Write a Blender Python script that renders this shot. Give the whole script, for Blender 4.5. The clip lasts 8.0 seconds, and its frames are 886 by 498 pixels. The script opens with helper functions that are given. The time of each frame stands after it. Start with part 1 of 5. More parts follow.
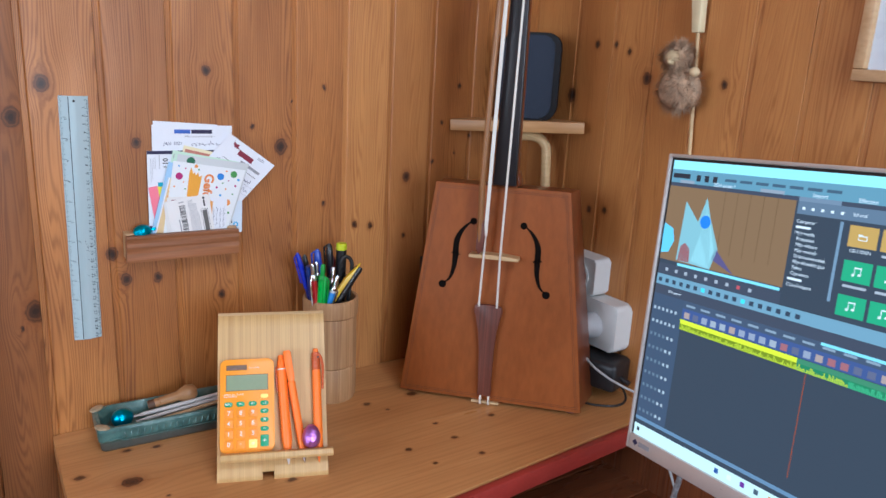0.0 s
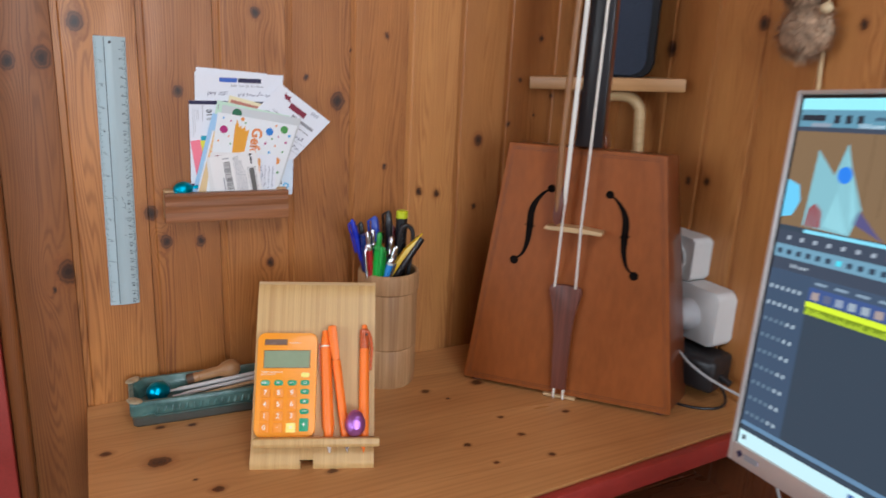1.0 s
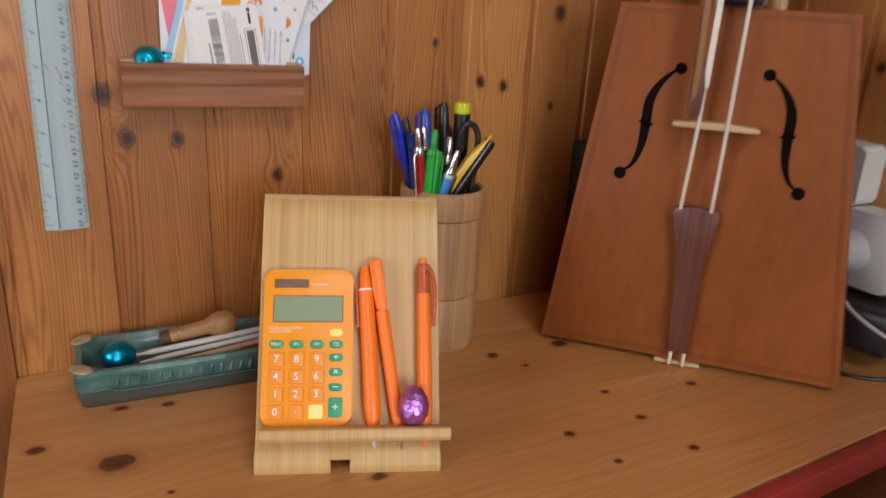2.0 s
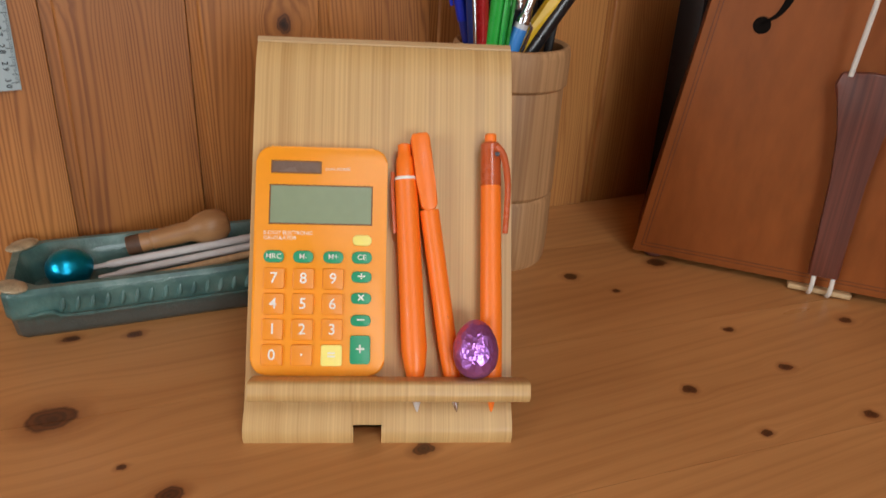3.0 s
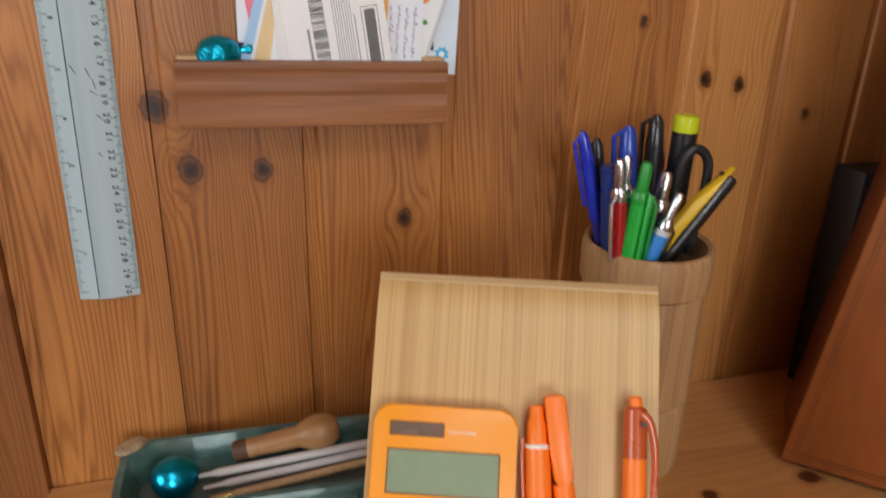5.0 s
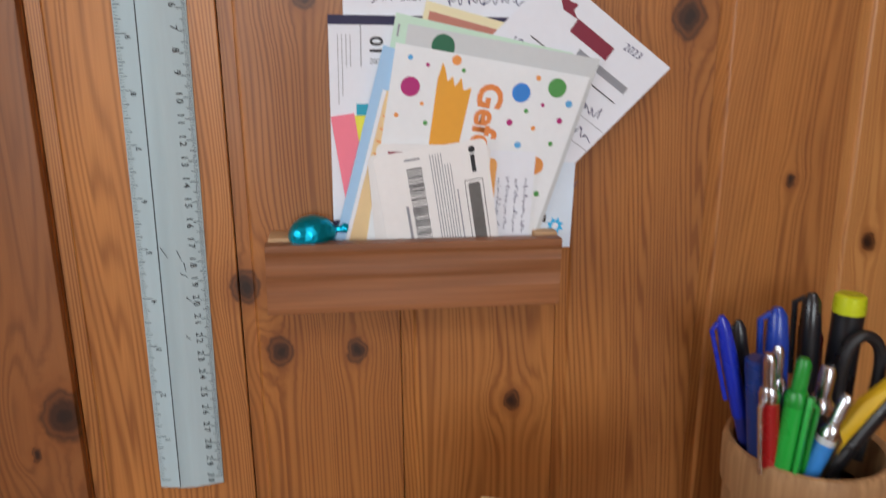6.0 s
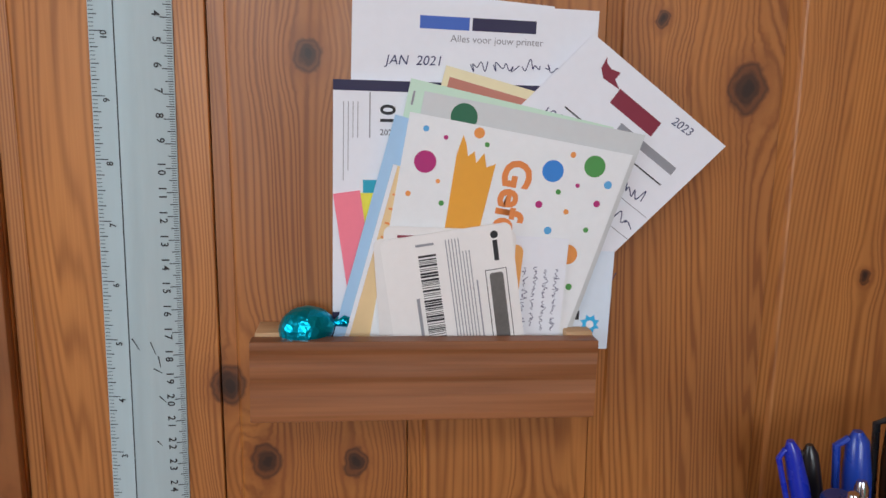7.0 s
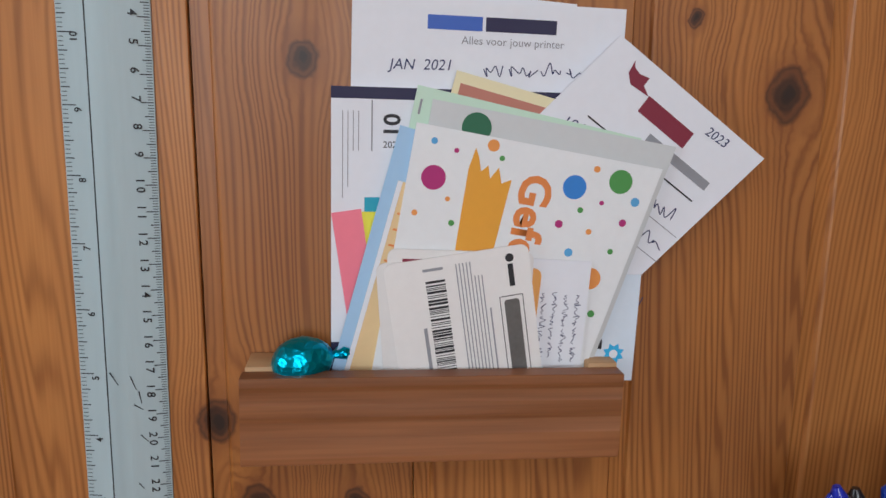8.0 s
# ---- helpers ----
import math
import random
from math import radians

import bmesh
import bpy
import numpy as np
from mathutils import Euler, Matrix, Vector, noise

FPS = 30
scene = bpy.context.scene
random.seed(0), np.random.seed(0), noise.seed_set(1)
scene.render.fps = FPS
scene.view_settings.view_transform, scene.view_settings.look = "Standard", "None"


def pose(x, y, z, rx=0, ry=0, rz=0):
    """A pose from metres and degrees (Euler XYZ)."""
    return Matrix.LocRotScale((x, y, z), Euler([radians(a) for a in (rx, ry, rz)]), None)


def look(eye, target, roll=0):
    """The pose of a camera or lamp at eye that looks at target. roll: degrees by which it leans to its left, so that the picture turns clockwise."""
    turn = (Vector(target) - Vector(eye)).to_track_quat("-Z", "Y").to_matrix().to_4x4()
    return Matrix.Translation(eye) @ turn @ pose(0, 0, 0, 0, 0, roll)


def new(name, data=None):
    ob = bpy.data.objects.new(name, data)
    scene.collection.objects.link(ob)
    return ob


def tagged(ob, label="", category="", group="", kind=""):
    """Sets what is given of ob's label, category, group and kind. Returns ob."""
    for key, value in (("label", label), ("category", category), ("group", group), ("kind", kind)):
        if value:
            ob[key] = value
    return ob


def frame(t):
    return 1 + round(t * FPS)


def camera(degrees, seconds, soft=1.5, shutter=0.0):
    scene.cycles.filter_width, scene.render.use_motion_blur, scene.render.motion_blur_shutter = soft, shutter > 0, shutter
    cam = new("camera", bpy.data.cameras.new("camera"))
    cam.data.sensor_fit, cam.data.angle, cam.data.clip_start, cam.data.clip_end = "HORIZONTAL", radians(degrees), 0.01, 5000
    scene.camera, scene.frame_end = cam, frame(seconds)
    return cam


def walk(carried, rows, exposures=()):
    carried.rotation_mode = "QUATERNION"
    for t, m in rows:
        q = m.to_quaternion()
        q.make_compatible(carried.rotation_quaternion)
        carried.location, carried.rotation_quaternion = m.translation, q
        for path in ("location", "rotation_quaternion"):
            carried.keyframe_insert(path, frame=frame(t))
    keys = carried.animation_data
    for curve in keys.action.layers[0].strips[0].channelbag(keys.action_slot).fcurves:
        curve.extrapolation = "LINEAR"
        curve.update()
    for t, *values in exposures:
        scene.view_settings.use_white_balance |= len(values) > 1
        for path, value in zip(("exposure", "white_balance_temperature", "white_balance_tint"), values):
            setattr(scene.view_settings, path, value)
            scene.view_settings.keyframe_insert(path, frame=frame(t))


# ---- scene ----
cam = camera(62.0, 8.0, 1.5, 0.4)
PATH = [
    (0, (-0.113, 0.113, 1.263), (0.997, 1.691, 0.738), 3.0),
    (0.5, (-0.075, 0.141, 1.242), (0.961, 1.767, 0.714), 3.2),
    (1, (-0.027, 0.191, 1.202), (0.872, 1.89, 0.649), 2.7),
    (1.2, (-0.012, 0.232, 1.183), (0.845, 1.945, 0.608), 2.5),
    (2.3, (0.04, 0.513, 1.043), (0.957, 2.144, 0.337), 3.6),
    (2.5, (0.057, 0.543, 1.027), (0.928, 2.177, 0.272), 3.4),
    (3, (0.08, 0.598, 0.996), (0.881, 2.21, 0.124), 3.2),
    (3.5, (0.086, 0.603, 0.991), (0.842, 2.215, 0.081), 2.9),
    (4, (0.088, 0.619, 1.011), (0.819, 2.245, 0.105), 2.8),
    (4.5, (0.089, 0.643, 1.046), (0.763, 2.301, 0.154), 2.3),
    (5, (0.089, 0.673, 1.068), (0.666, 2.437, 0.321), 1.7),
    (5.2, (0.09, 0.684, 1.085), (0.624, 2.459, 0.334), 1.3),
    (6.3, (0.115, 0.749, 1.102), (0.353, 2.692, 0.695), -0.3),
    (6.5, (0.118, 0.761, 1.104), (0.348, 2.712, 0.733), 0.0),
    (7, (0.119, 0.782, 1.102), (0.348, 2.739, 0.758), 0.6),
    (7.5, (0.119, 0.8, 1.105), (0.347, 2.756, 0.758), 0.8),
    (8, (0.118, 0.814, 1.11), (0.352, 2.765, 0.738), 0.6),
]
EXPOSURES = [(0, 0.30, 5700, 8), (1, 0.10, 6200, 9), (2.5, -0.02, 6900, 10), (5, 0.0, 6900, 10), (6.5, -0.06, 6550, 10), (7, -0.10, 6500, 10), (8, -0.22, 6450, 9)]
walk(cam, [(t, look(eye, target, roll)) for t, eye, target, roll in PATH], EXPOSURES)

# ---- light ----
world = bpy.data.worlds.new("sky")
scene.world = world
world.use_nodes = True
wn = world.node_tree
sky = wn.nodes.new("ShaderNodeTexSky")
sky.sky_type, sky.sun_disc = "NISHITA", False
sky.sun_elevation, sky.sun_rotation = radians(38), radians(160)
wn.links.new(sky.outputs[0], wn.nodes["Background"].inputs[0])
wn.nodes["Background"].inputs[1].default_value = 0.12


def window_light(name, at, aim, wide, high, watts, colour):
    data = bpy.data.lights.new(name, "AREA")
    data.shape, data.size, data.size_y, data.energy, data.color = "RECTANGLE", wide, high, watts, colour
    ob = new(name, data)
    ob.matrix_world = look(at, aim)
    return ob


# daylight lamps added for unseen, assumed windows and roof light of the room behind
window_light("assumed_window_light", (0.0, -2.36, 1.52), (0.0, 1.0, 1.40), 1.35, 1.15, 44, (0.85, 0.93, 1.0))
window_light("assumed_side_light", (-2.28, 0.05, 1.55), (1.0, 0.30, 1.35), 1.1, 1.1, 28, (0.85, 0.93, 1.0))
window_light("added_roof_light", (0.05, -0.60, 2.47), (0.10, -0.35, 0.0), 0.85, 0.75, 17, (0.85, 0.93, 1.0))


# ---- materials ----
def shader(name):
    m = bpy.data.materials.new(name)
    m.use_nodes = True
    return m, m.node_tree, m.node_tree.nodes["Principled BSDF"]


def node(nt, kind, ins=(), **props):
    n = nt.nodes.new(kind)
    for key, value in props.items():
        if key == "operation":
            n.operation = value
        elif key == "data_type":
            n.data_type = value
        elif key == "blend_type":
            n.blend_type = value
    for socket, value in zip(n.inputs, ins):
        if value is None:
            continue
        if isinstance(value, bpy.types.NodeSocket):
            nt.links.new(value, socket)
        else:
            socket.default_value = value
    return n


def calc(nt, op, a, b=None, c=None):
    return node(nt, "ShaderNodeMath", (a, b, c), operation=op).outputs[0]


def vec(nt, op, a, b=None, c=None):
    n = node(nt, "ShaderNodeVectorMath", (a, b, c), operation=op)
    return n.outputs[1] if op in ("DOT_PRODUCT", "LENGTH") else n.outputs[0]


def mix(nt, fac, a, b, blend="MIX"):
    n = nt.nodes.new("ShaderNodeMix")
    n.data_type, n.blend_type = "RGBA", blend
    for i, value in ((0, fac), (6, a), (7, b)):
        if isinstance(value, bpy.types.NodeSocket):
            nt.links.new(value, n.inputs[i])
        else:
            n.inputs[i].default_value = (*value, 1) if isinstance(value, tuple) and len(value) == 3 else value
    return n.outputs[2]


def grainy(nt, co, scale, detail=3.0, rough=0.55, distort=0.0):
    n = nt.nodes.new("ShaderNodeTexNoise")
    nt.links.new(co, n.inputs["Vector"])
    n.inputs["Scale"].default_value, n.inputs["Detail"].default_value = scale, detail
    n.inputs["Roughness"].default_value, n.inputs["Distortion"].default_value = rough, distort
    return n.outputs["Fac"]


def ramp(nt, fac, stops):
    n = nt.nodes.new("ShaderNodeValToRGB")
    nt.links.new(fac, n.inputs[0])
    el = n.color_ramp.elements
    while len(el) < len(stops):
        el.new(0.5)
    for e, (p, c) in zip(el, stops):
        e.position, e.color = p, (c, c, c, 1) if isinstance(c, (int, float)) else (*c, 1)
    return n.outputs[0]


def bumped(nt, bsdf, height, strength, distance):
    n = nt.nodes.new("ShaderNodeBump")
    n.inputs["Strength"].default_value, n.inputs["Distance"].default_value = strength, distance
    nt.links.new(height, n.inputs["Height"])
    nt.links.new(n.outputs[0], bsdf.inputs["Normal"])


def plain(name, colour, rough=0.5, metal=0.0, vary=0.10, scale=60.0, bump=0.1, coat=0.0, stretch=(1, 1, 1), fine=0.0004, spec=0.5):
    """Paint, plastic, metal, cloth: a colour with faint stains, grain and uneven gloss."""
    m, nt, b = shader(name)
    co = nt.nodes.new("ShaderNodeTexCoord").outputs["Object"]
    co = vec(nt, "MULTIPLY", co, stretch)
    big, small = grainy(nt, co, scale, 4), grainy(nt, co, scale * 9, 2)
    both = calc(nt, "MULTIPLY_ADD", small, 0.4, calc(nt, "MULTIPLY", big, 0.6))
    lo, hi = tuple(c * (1 - vary) for c in colour), tuple(min(1, c * (1 + vary)) for c in colour)
    nt.links.new(ramp(nt, both, [(0.3, lo), (0.7, hi)]), b.inputs["Base Color"])
    nt.links.new(ramp(nt, big, [(0.3, max(0, rough - 0.07)), (0.7, min(1, rough + 0.07))]), b.inputs["Roughness"])
    b.inputs["Metallic"].default_value, b.inputs["Coat Weight"].default_value = metal, coat
    b.inputs["Specular IOR Level"].default_value = spec
    if bump:
        bumped(nt, b, both, bump, fine)
    return m


def pine(name, across, along, knots=(), pale=(0.56, 0.230, 0.062), deep=(0.24, 0.080, 0.018), rough=0.42, rings=330.0, wander=0.013, hard=0.30, core=0.9):
    """Lacquered pine: growth rings that bend round the knots, fibres, and a tone of its own for each board."""
    m, nt, b = shader(name)
    pos = nt.nodes.new("ShaderNodeNewGeometry").outputs["Position"]
    sep = node(nt, "ShaderNodeSeparateXYZ", (pos,)).outputs
    u, v = sep[across], sep[along]
    chance = nt.nodes.new("ShaderNodeObjectInfo").outputs["Random"]
    flat = node(nt, "ShaderNodeCombineXYZ", (u, v, 0.0)).outputs[0]
    ragged = vec(nt, "MULTIPLY_ADD", node(nt, "ShaderNodeTexNoise", (flat, None, 140.0)).outputs["Color"], (0.005, 0.006, 0), flat)
    bend, near = 0.0, 60.0
    for ku, kv, r in knots:
        d = vec(nt, "MULTIPLY_ADD", ragged, (1 / r, 0.78 / r, 0), (-(ku + 0.0025) / r, -0.78 * (kv + 0.003) / r, 0))
        d2 = vec(nt, "DOT_PRODUCT", d, d)
        push = calc(nt, "MULTIPLY", calc(nt, "POWER", 0.86, d2), node(nt, "ShaderNodeSeparateXYZ", (d,)).outputs[0])
        bend = calc(nt, "MULTIPLY_ADD", push, r * 0.8, bend)
        near = calc(nt, "MINIMUM", d2, near)
    shift = calc(nt, "MULTIPLY", chance, 37.0)
    slow = grainy(nt, node(nt, "ShaderNodeCombineXYZ", (calc(nt, "MULTIPLY", u, 16.0), calc(nt, "MULTIPLY", v, 1.5), shift)).outputs[0], 1.0, 1.5)
    u2 = calc(nt, "SUBTRACT", u, bend) if knots else u
    drift = grainy(nt, node(nt, "ShaderNodeCombineXYZ", (calc(nt, "MULTIPLY", u2, 75.0), calc(nt, "MULTIPLY", v, 2.2), shift)).outputs[0], 1.0, 2)
    phase = calc(nt, "MULTIPLY", calc(nt, "MULTIPLY_ADD", drift, 0.016, calc(nt, "MULTIPLY_ADD", slow, wander * 6, u2)), rings * 6.283)
    ring = calc(nt, "MULTIPLY_ADD", calc(nt, "SINE", phase), 0.5, 0.5)
    ring = calc(nt, "MULTIPLY", calc(nt, "POWER", ring, 1.8), calc(nt, "MULTIPLY_ADD", drift, 1.9, 0.05))
    fibre = grainy(nt, node(nt, "ShaderNodeCombineXYZ", (calc(nt, "MULTIPLY", u2, 900.0), calc(nt, "MULTIPLY", v, 14.0), shift)).outputs[0], 1.0, 2)
    cloud = grainy(nt, node(nt, "ShaderNodeCombineXYZ", (calc(nt, "MULTIPLY", u, 22.0), calc(nt, "MULTIPLY", v, 5.0), shift)).outputs[0], 1.0, 3)
    tone = calc(nt, "MULTIPLY_ADD", ring, hard, calc(nt, "MULTIPLY_ADD", fibre, 0.27, calc(nt, "MULTIPLY", cloud, 0.66)))
    col = ramp(nt, tone, [(0.20, pale), (0.86, deep)])
    warm = ramp(nt, chance, [(0.0, (0.84, 0.79, 0.72)), (0.5, (1.0, 0.99, 0.97)), (1.0, (1.14, 1.18, 1.20))])
    col = mix(nt, 1.0, col, warm, "MULTIPLY")
    if knots:
        far = calc(nt, "SQRT", near)
        whorl = calc(nt, "MULTIPLY_ADD", calc(nt, "SINE", calc(nt, "MULTIPLY", far, 17.0)), 0.5, 0.5)
        heart = mix(nt, calc(nt, "MULTIPLY_ADD", whorl, 0.55, calc(nt, "MULTIPLY", fibre, 0.5)), (0.165, 0.055, 0.016), (0.045, 0.015, 0.006))
        col = mix(nt, ramp(nt, calc(nt, "MULTIPLY", far, 0.25), [(0.22, 0.6), (0.44, 0.0)]), col, (0.230, 0.075, 0.019))
        col = mix(nt, ramp(nt, calc(nt, "MULTIPLY", far, 0.25), [(0.195, 0.96), (0.240, 0.0)]), col, heart)
        col = mix(nt, ramp(nt, calc(nt, "MULTIPLY", far, 0.25), [(0.060, core), (0.155, 0.0)]), col, (0.016, 0.007, 0.004))
    nt.links.new(col, b.inputs["Base Color"])
    nt.links.new(ramp(nt, cloud, [(0.3, rough - 0.06), (0.7, rough + 0.1)]), b.inputs["Roughness"])
    bumped(nt, b, tone, 0.10, 0.0005)
    return m


def veneer(name, pale, deep, across="x", rough=0.45, lines=420.0, coat=0.0):
    """Straight-grained wood or bamboo in the thing's own directions, with streaks along z."""
    m, nt, b = shader(name)
    co = nt.nodes.new("ShaderNodeTexCoord").outputs["Object"]
    along = {"x": (lines, 3, 5), "r": (lines, lines, 6), "z": (9, lines * 0.4, lines), "y": (lines, 9, lines * 0.4)}[across]
    fine = grainy(nt, vec(nt, "MULTIPLY", co, along), 1.0, 3)
    wide = grainy(nt, vec(nt, "MULTIPLY", co, tuple(a * 0.12 for a in along)), 1.0, 2)
    tone = calc(nt, "MULTIPLY_ADD", fine, 0.55, calc(nt, "MULTIPLY", wide, 0.45))
    nt.links.new(ramp(nt, tone, [(0.32, deep), (0.62, pale)]), b.inputs["Base Color"])
    nt.links.new(ramp(nt, wide, [(0.3, rough - 0.07), (0.7, rough + 0.07)]), b.inputs["Roughness"])
    b.inputs["Coat Weight"].default_value = coat
    bumped(nt, b, tone, 0.12, 0.0004)
    return m


def foil(name, colour, crease=0.5):
    m, nt, b = shader(name)
    co = nt.nodes.new("ShaderNodeTexCoord").outputs["Object"]
    n = nt.nodes.new("ShaderNodeTexVoronoi")
    nt.links.new(vec(nt, "ADD", co, vec(nt, "MULTIPLY", node(nt, "ShaderNodeTexNoise", (co, None, 160.0)).outputs["Color"], (0.006, 0.006, 0.006))), n.inputs["Vector"])
    n.inputs["Scale"].default_value = 330
    b.inputs["Base Color"].default_value = (*colour, 1)
    b.inputs["Metallic"].default_value, b.inputs["Roughness"].default_value = 0.9, 0.30
    bumped(nt, b, n.outputs[0], crease, 0.0012)
    return m


def glow(name, colour, strength=1.0):
    m, nt, b = shader(name)
    b.inputs["Base Color"].default_value = (0.01, 0.01, 0.012, 1)
    b.inputs["Emission Color"].default_value, b.inputs["Emission Strength"].default_value = (*colour, 1), strength
    b.inputs["Roughness"].default_value, b.inputs["Specular IOR Level"].default_value = 0.4, 0.12
    return m


def weave(name, a, c):
    m, nt, b = shader(name)
    co = nt.nodes.new("ShaderNodeTexCoord").outputs["Object"]
    t = grainy(nt, co, 700, 2)
    nt.links.new(ramp(nt, t, [(0.35, a), (0.65, c)]), b.inputs["Base Color"])
    b.inputs["Roughness"].default_value = 0.95
    bumped(nt, b, t, 0.5, 0.0008)
    return m


WALL_KNOTS = [(.0992, 1.128, 0.0067), (.292, 1.117, 0.0103), (.117, .9475, 0.0063), (.0775, .950, 0.0078), (.2505, 1.146, 0.0036), (.3583, 1.0305, 0.0034),
              (.062, .986, 0.0086), (.202, .911, 0.0054), (.1898, 1.220, 0.0063), (.5025, 1.063, 0.0072), (.4115, .993, 0.0049), (.439, .989, 0.0049),
              (.3586, 1.200, 0.0034), (.597, 1.206, 0.0040), (-.0017, 1.200, 0.0095), (.5657, 1.148, 0.0036), (.5507, 1.085, 0.0036), (.593, 1.098, 0.0022),
              (.622, 1.125, 0.0032), (.3087, 1.1795, 0.0020), (.501, .966, 0.0036)]
EAST_KNOTS = [(.954, 1.280, 0.0054), (.916, 1.281, 0.0045), (.888, 1.272, 0.0045), (.850, 1.2356, 0.0081), (.936, 1.0237, 0.0054), (.9034, 1.0286, 0.0054), (1.0, 1.2, 0.0099), (.72, 1.235, 0.0054)]
DESK_KNOTS = [(.9413, .038, .013), (.978, .4507, .008), (.981, .3745, .006), (.952, .393, .0035), (.842, .3615, .0045), (.838, .433, .0045), (.884, .432, .0035), (.7975, .374, .0035), (.867, .0855, .007),
              (.8925, .0675, .003), (.8525, .202, .006), (1.008, .083, .005), (1.0155, .048, .005), (.787, .4413, .0045), (.864, .517, .005), (.979, -.012, .007)]
M_WALL = pine("pine_panelling", 0, 2, WALL_KNOTS)
M_WALL_PALE = pine("pale_pine_panelling", 0, 2, [k for k in WALL_KNOTS if 0.38 < k[0] < 0.56], pale=(0.60, 0.280, 0.090), deep=(0.35, 0.132, 0.036))
M_EAST = pine("pine_panelling_side", 1, 2, EAST_KNOTS, pale=(0.58, 0.265, 0.082), deep=(0.34, 0.125, 0.032))
M_DESK = pine("pine_desk_top", 1, 0, [(a, c, r * 0.8) for a, c, r in DESK_KNOTS], pale=(0.60, 0.300, 0.110), deep=(0.36, 0.150, 0.046), rough=0.33, rings=110.0, wander=0.010, hard=0.13, core=0.35)
M_POST = pine("pine_post", 0, 2, [(-.0364, 1.162, .011), (-.068, 1.158, .009), (-.031, .925, .013), (-.047, .905, .003)], pale=(0.33, 0.125, 0.038), deep=(0.17, 0.058, 0.017))
M_ROOM = pine("pine_room", 0, 2)
M_TABLE = pine("red_brown_table", 1, 0, (), pale=(0.20, 0.060, 0.022), deep=(0.085, 0.024, 0.010), rough=0.22)
M_RED = plain("red_paint", (0.30, 0.030, 0.022), 0.45, vary=0.18, scale=30)
M_WHITE = plain("white_plastic", (0.74, 0.75, 0.75), 0.38, vary=0.03)
M_BLACK = plain("black_plastic", (0.014, 0.014, 0.016), 0.42, vary=0.2)
M_PAPER = plain("white_paper", (0.78, 0.81, 0.87), 0.75, vary=0.025, scale=25, bump=0.05)
M_INK = plain("black_ink", (0.012, 0.012, 0.016), 0.6, vary=0.1)
M_STEEL = plain("steel", (0.62, 0.62, 0.64), 0.22, metal=1.0, vary=0.06)


# ---- shapes ----
def build(name, bm, material, smooth=35):
    me = bpy.data.meshes.new(name)
    bmesh.ops.recalc_face_normals(bm, faces=bm.faces[:])
    bm.to_mesh(me)
    bm.free()
    for mt in material if isinstance(material, (list, tuple)) else (material,):
        me.materials.append(mt)
    if smooth:
        me.polygons.foreach_set("use_smooth", [True] * len(me.polygons))
        me.set_sharp_from_angle(angle=radians(smooth))
    return me


def part(name, bm, material, parent, label="", smooth=35):
    ob = new(name, build(name, bm, material, smooth))
    ob.parent = parent
    if label:
        ob["label"] = label
    return ob


def thing(name, label, category, m=None, group="", kind="", bm=None, material=None):
    ob = new(name, build(name, bm, material) if bm else None)
    ob.matrix_world = m or Matrix()
    return tagged(ob, label, category, group, kind)


def block(lo, hi, bevel=0.0, seg=2):
    bm = bmesh.new()
    bmesh.ops.create_cube(bm, size=1)
    for q in bm.verts:
        q.co = [lo[i] + (q.co[i] + 0.5) * (hi[i] - lo[i]) for i in range(3)]
    if bevel:
        bmesh.ops.bevel(bm, geom=bm.edges[:], offset=bevel, segments=seg, affect="EDGES", profile=0.5)
    return bm


def prism(points, near, far, axis=1, bevel=0.0, seg=2):
    """A flat outline pulled out along an axis: along y the outline is (x, z), along x (y, z), along z (x, y)."""
    def spot(p, d):
        return {0: (d, p[0], p[1]), 1: (p[0], d, p[1]), 2: (p[0], p[1], d)}[axis]
    bm = bmesh.new()
    a, c = [bm.verts.new(spot(p, near)) for p in points], [bm.verts.new(spot(p, far)) for p in points]
    bm.faces.new(a), bm.faces.new(c[::-1])
    for i in range(len(a)):
        k = (i + 1) % len(a)
        bm.faces.new((a[i], a[k], c[k], c[i]))
    if bevel:
        bmesh.ops.bevel(bm, geom=bm.edges[:], offset=bevel, segments=seg, affect="EDGES", profile=0.5)
    return bm


def rounded(w, h, r, n=5, cx=0.0, cy=0.0):
    out = []
    for sx, sy, a0 in ((1, 1, 0), (-1, 1, 90), (-1, -1, 180), (1, -1, 270)):
        for k in range(n + 1):
            a = radians(a0 + 90 * k / n)
            out.append((cx + sx * (w / 2 - r) + r * math.cos(a), cy + sy * (h / 2 - r) + r * math.sin(a)))
    return out


def lathe(profile, seg=40):
    bm = bmesh.new()
    rows = [[bm.verts.new((r * math.cos(6.28319 * k / seg), r * math.sin(6.28319 * k / seg), z)) for k in range(seg)] for r, z in profile]
    for a, c in zip(rows, rows[1:]):
        for k in range(seg):
            bm.faces.new((a[k], a[(k + 1) % seg], c[(k + 1) % seg], c[k]))
    for ring, r in ((rows[0], profile[0][0]), (rows[-1], profile[-1][0])):
        if r > 1e-6:
            bm.faces.new(ring)
    bmesh.ops.remove_doubles(bm, verts=bm.verts[:], dist=1e-6)
    return bm


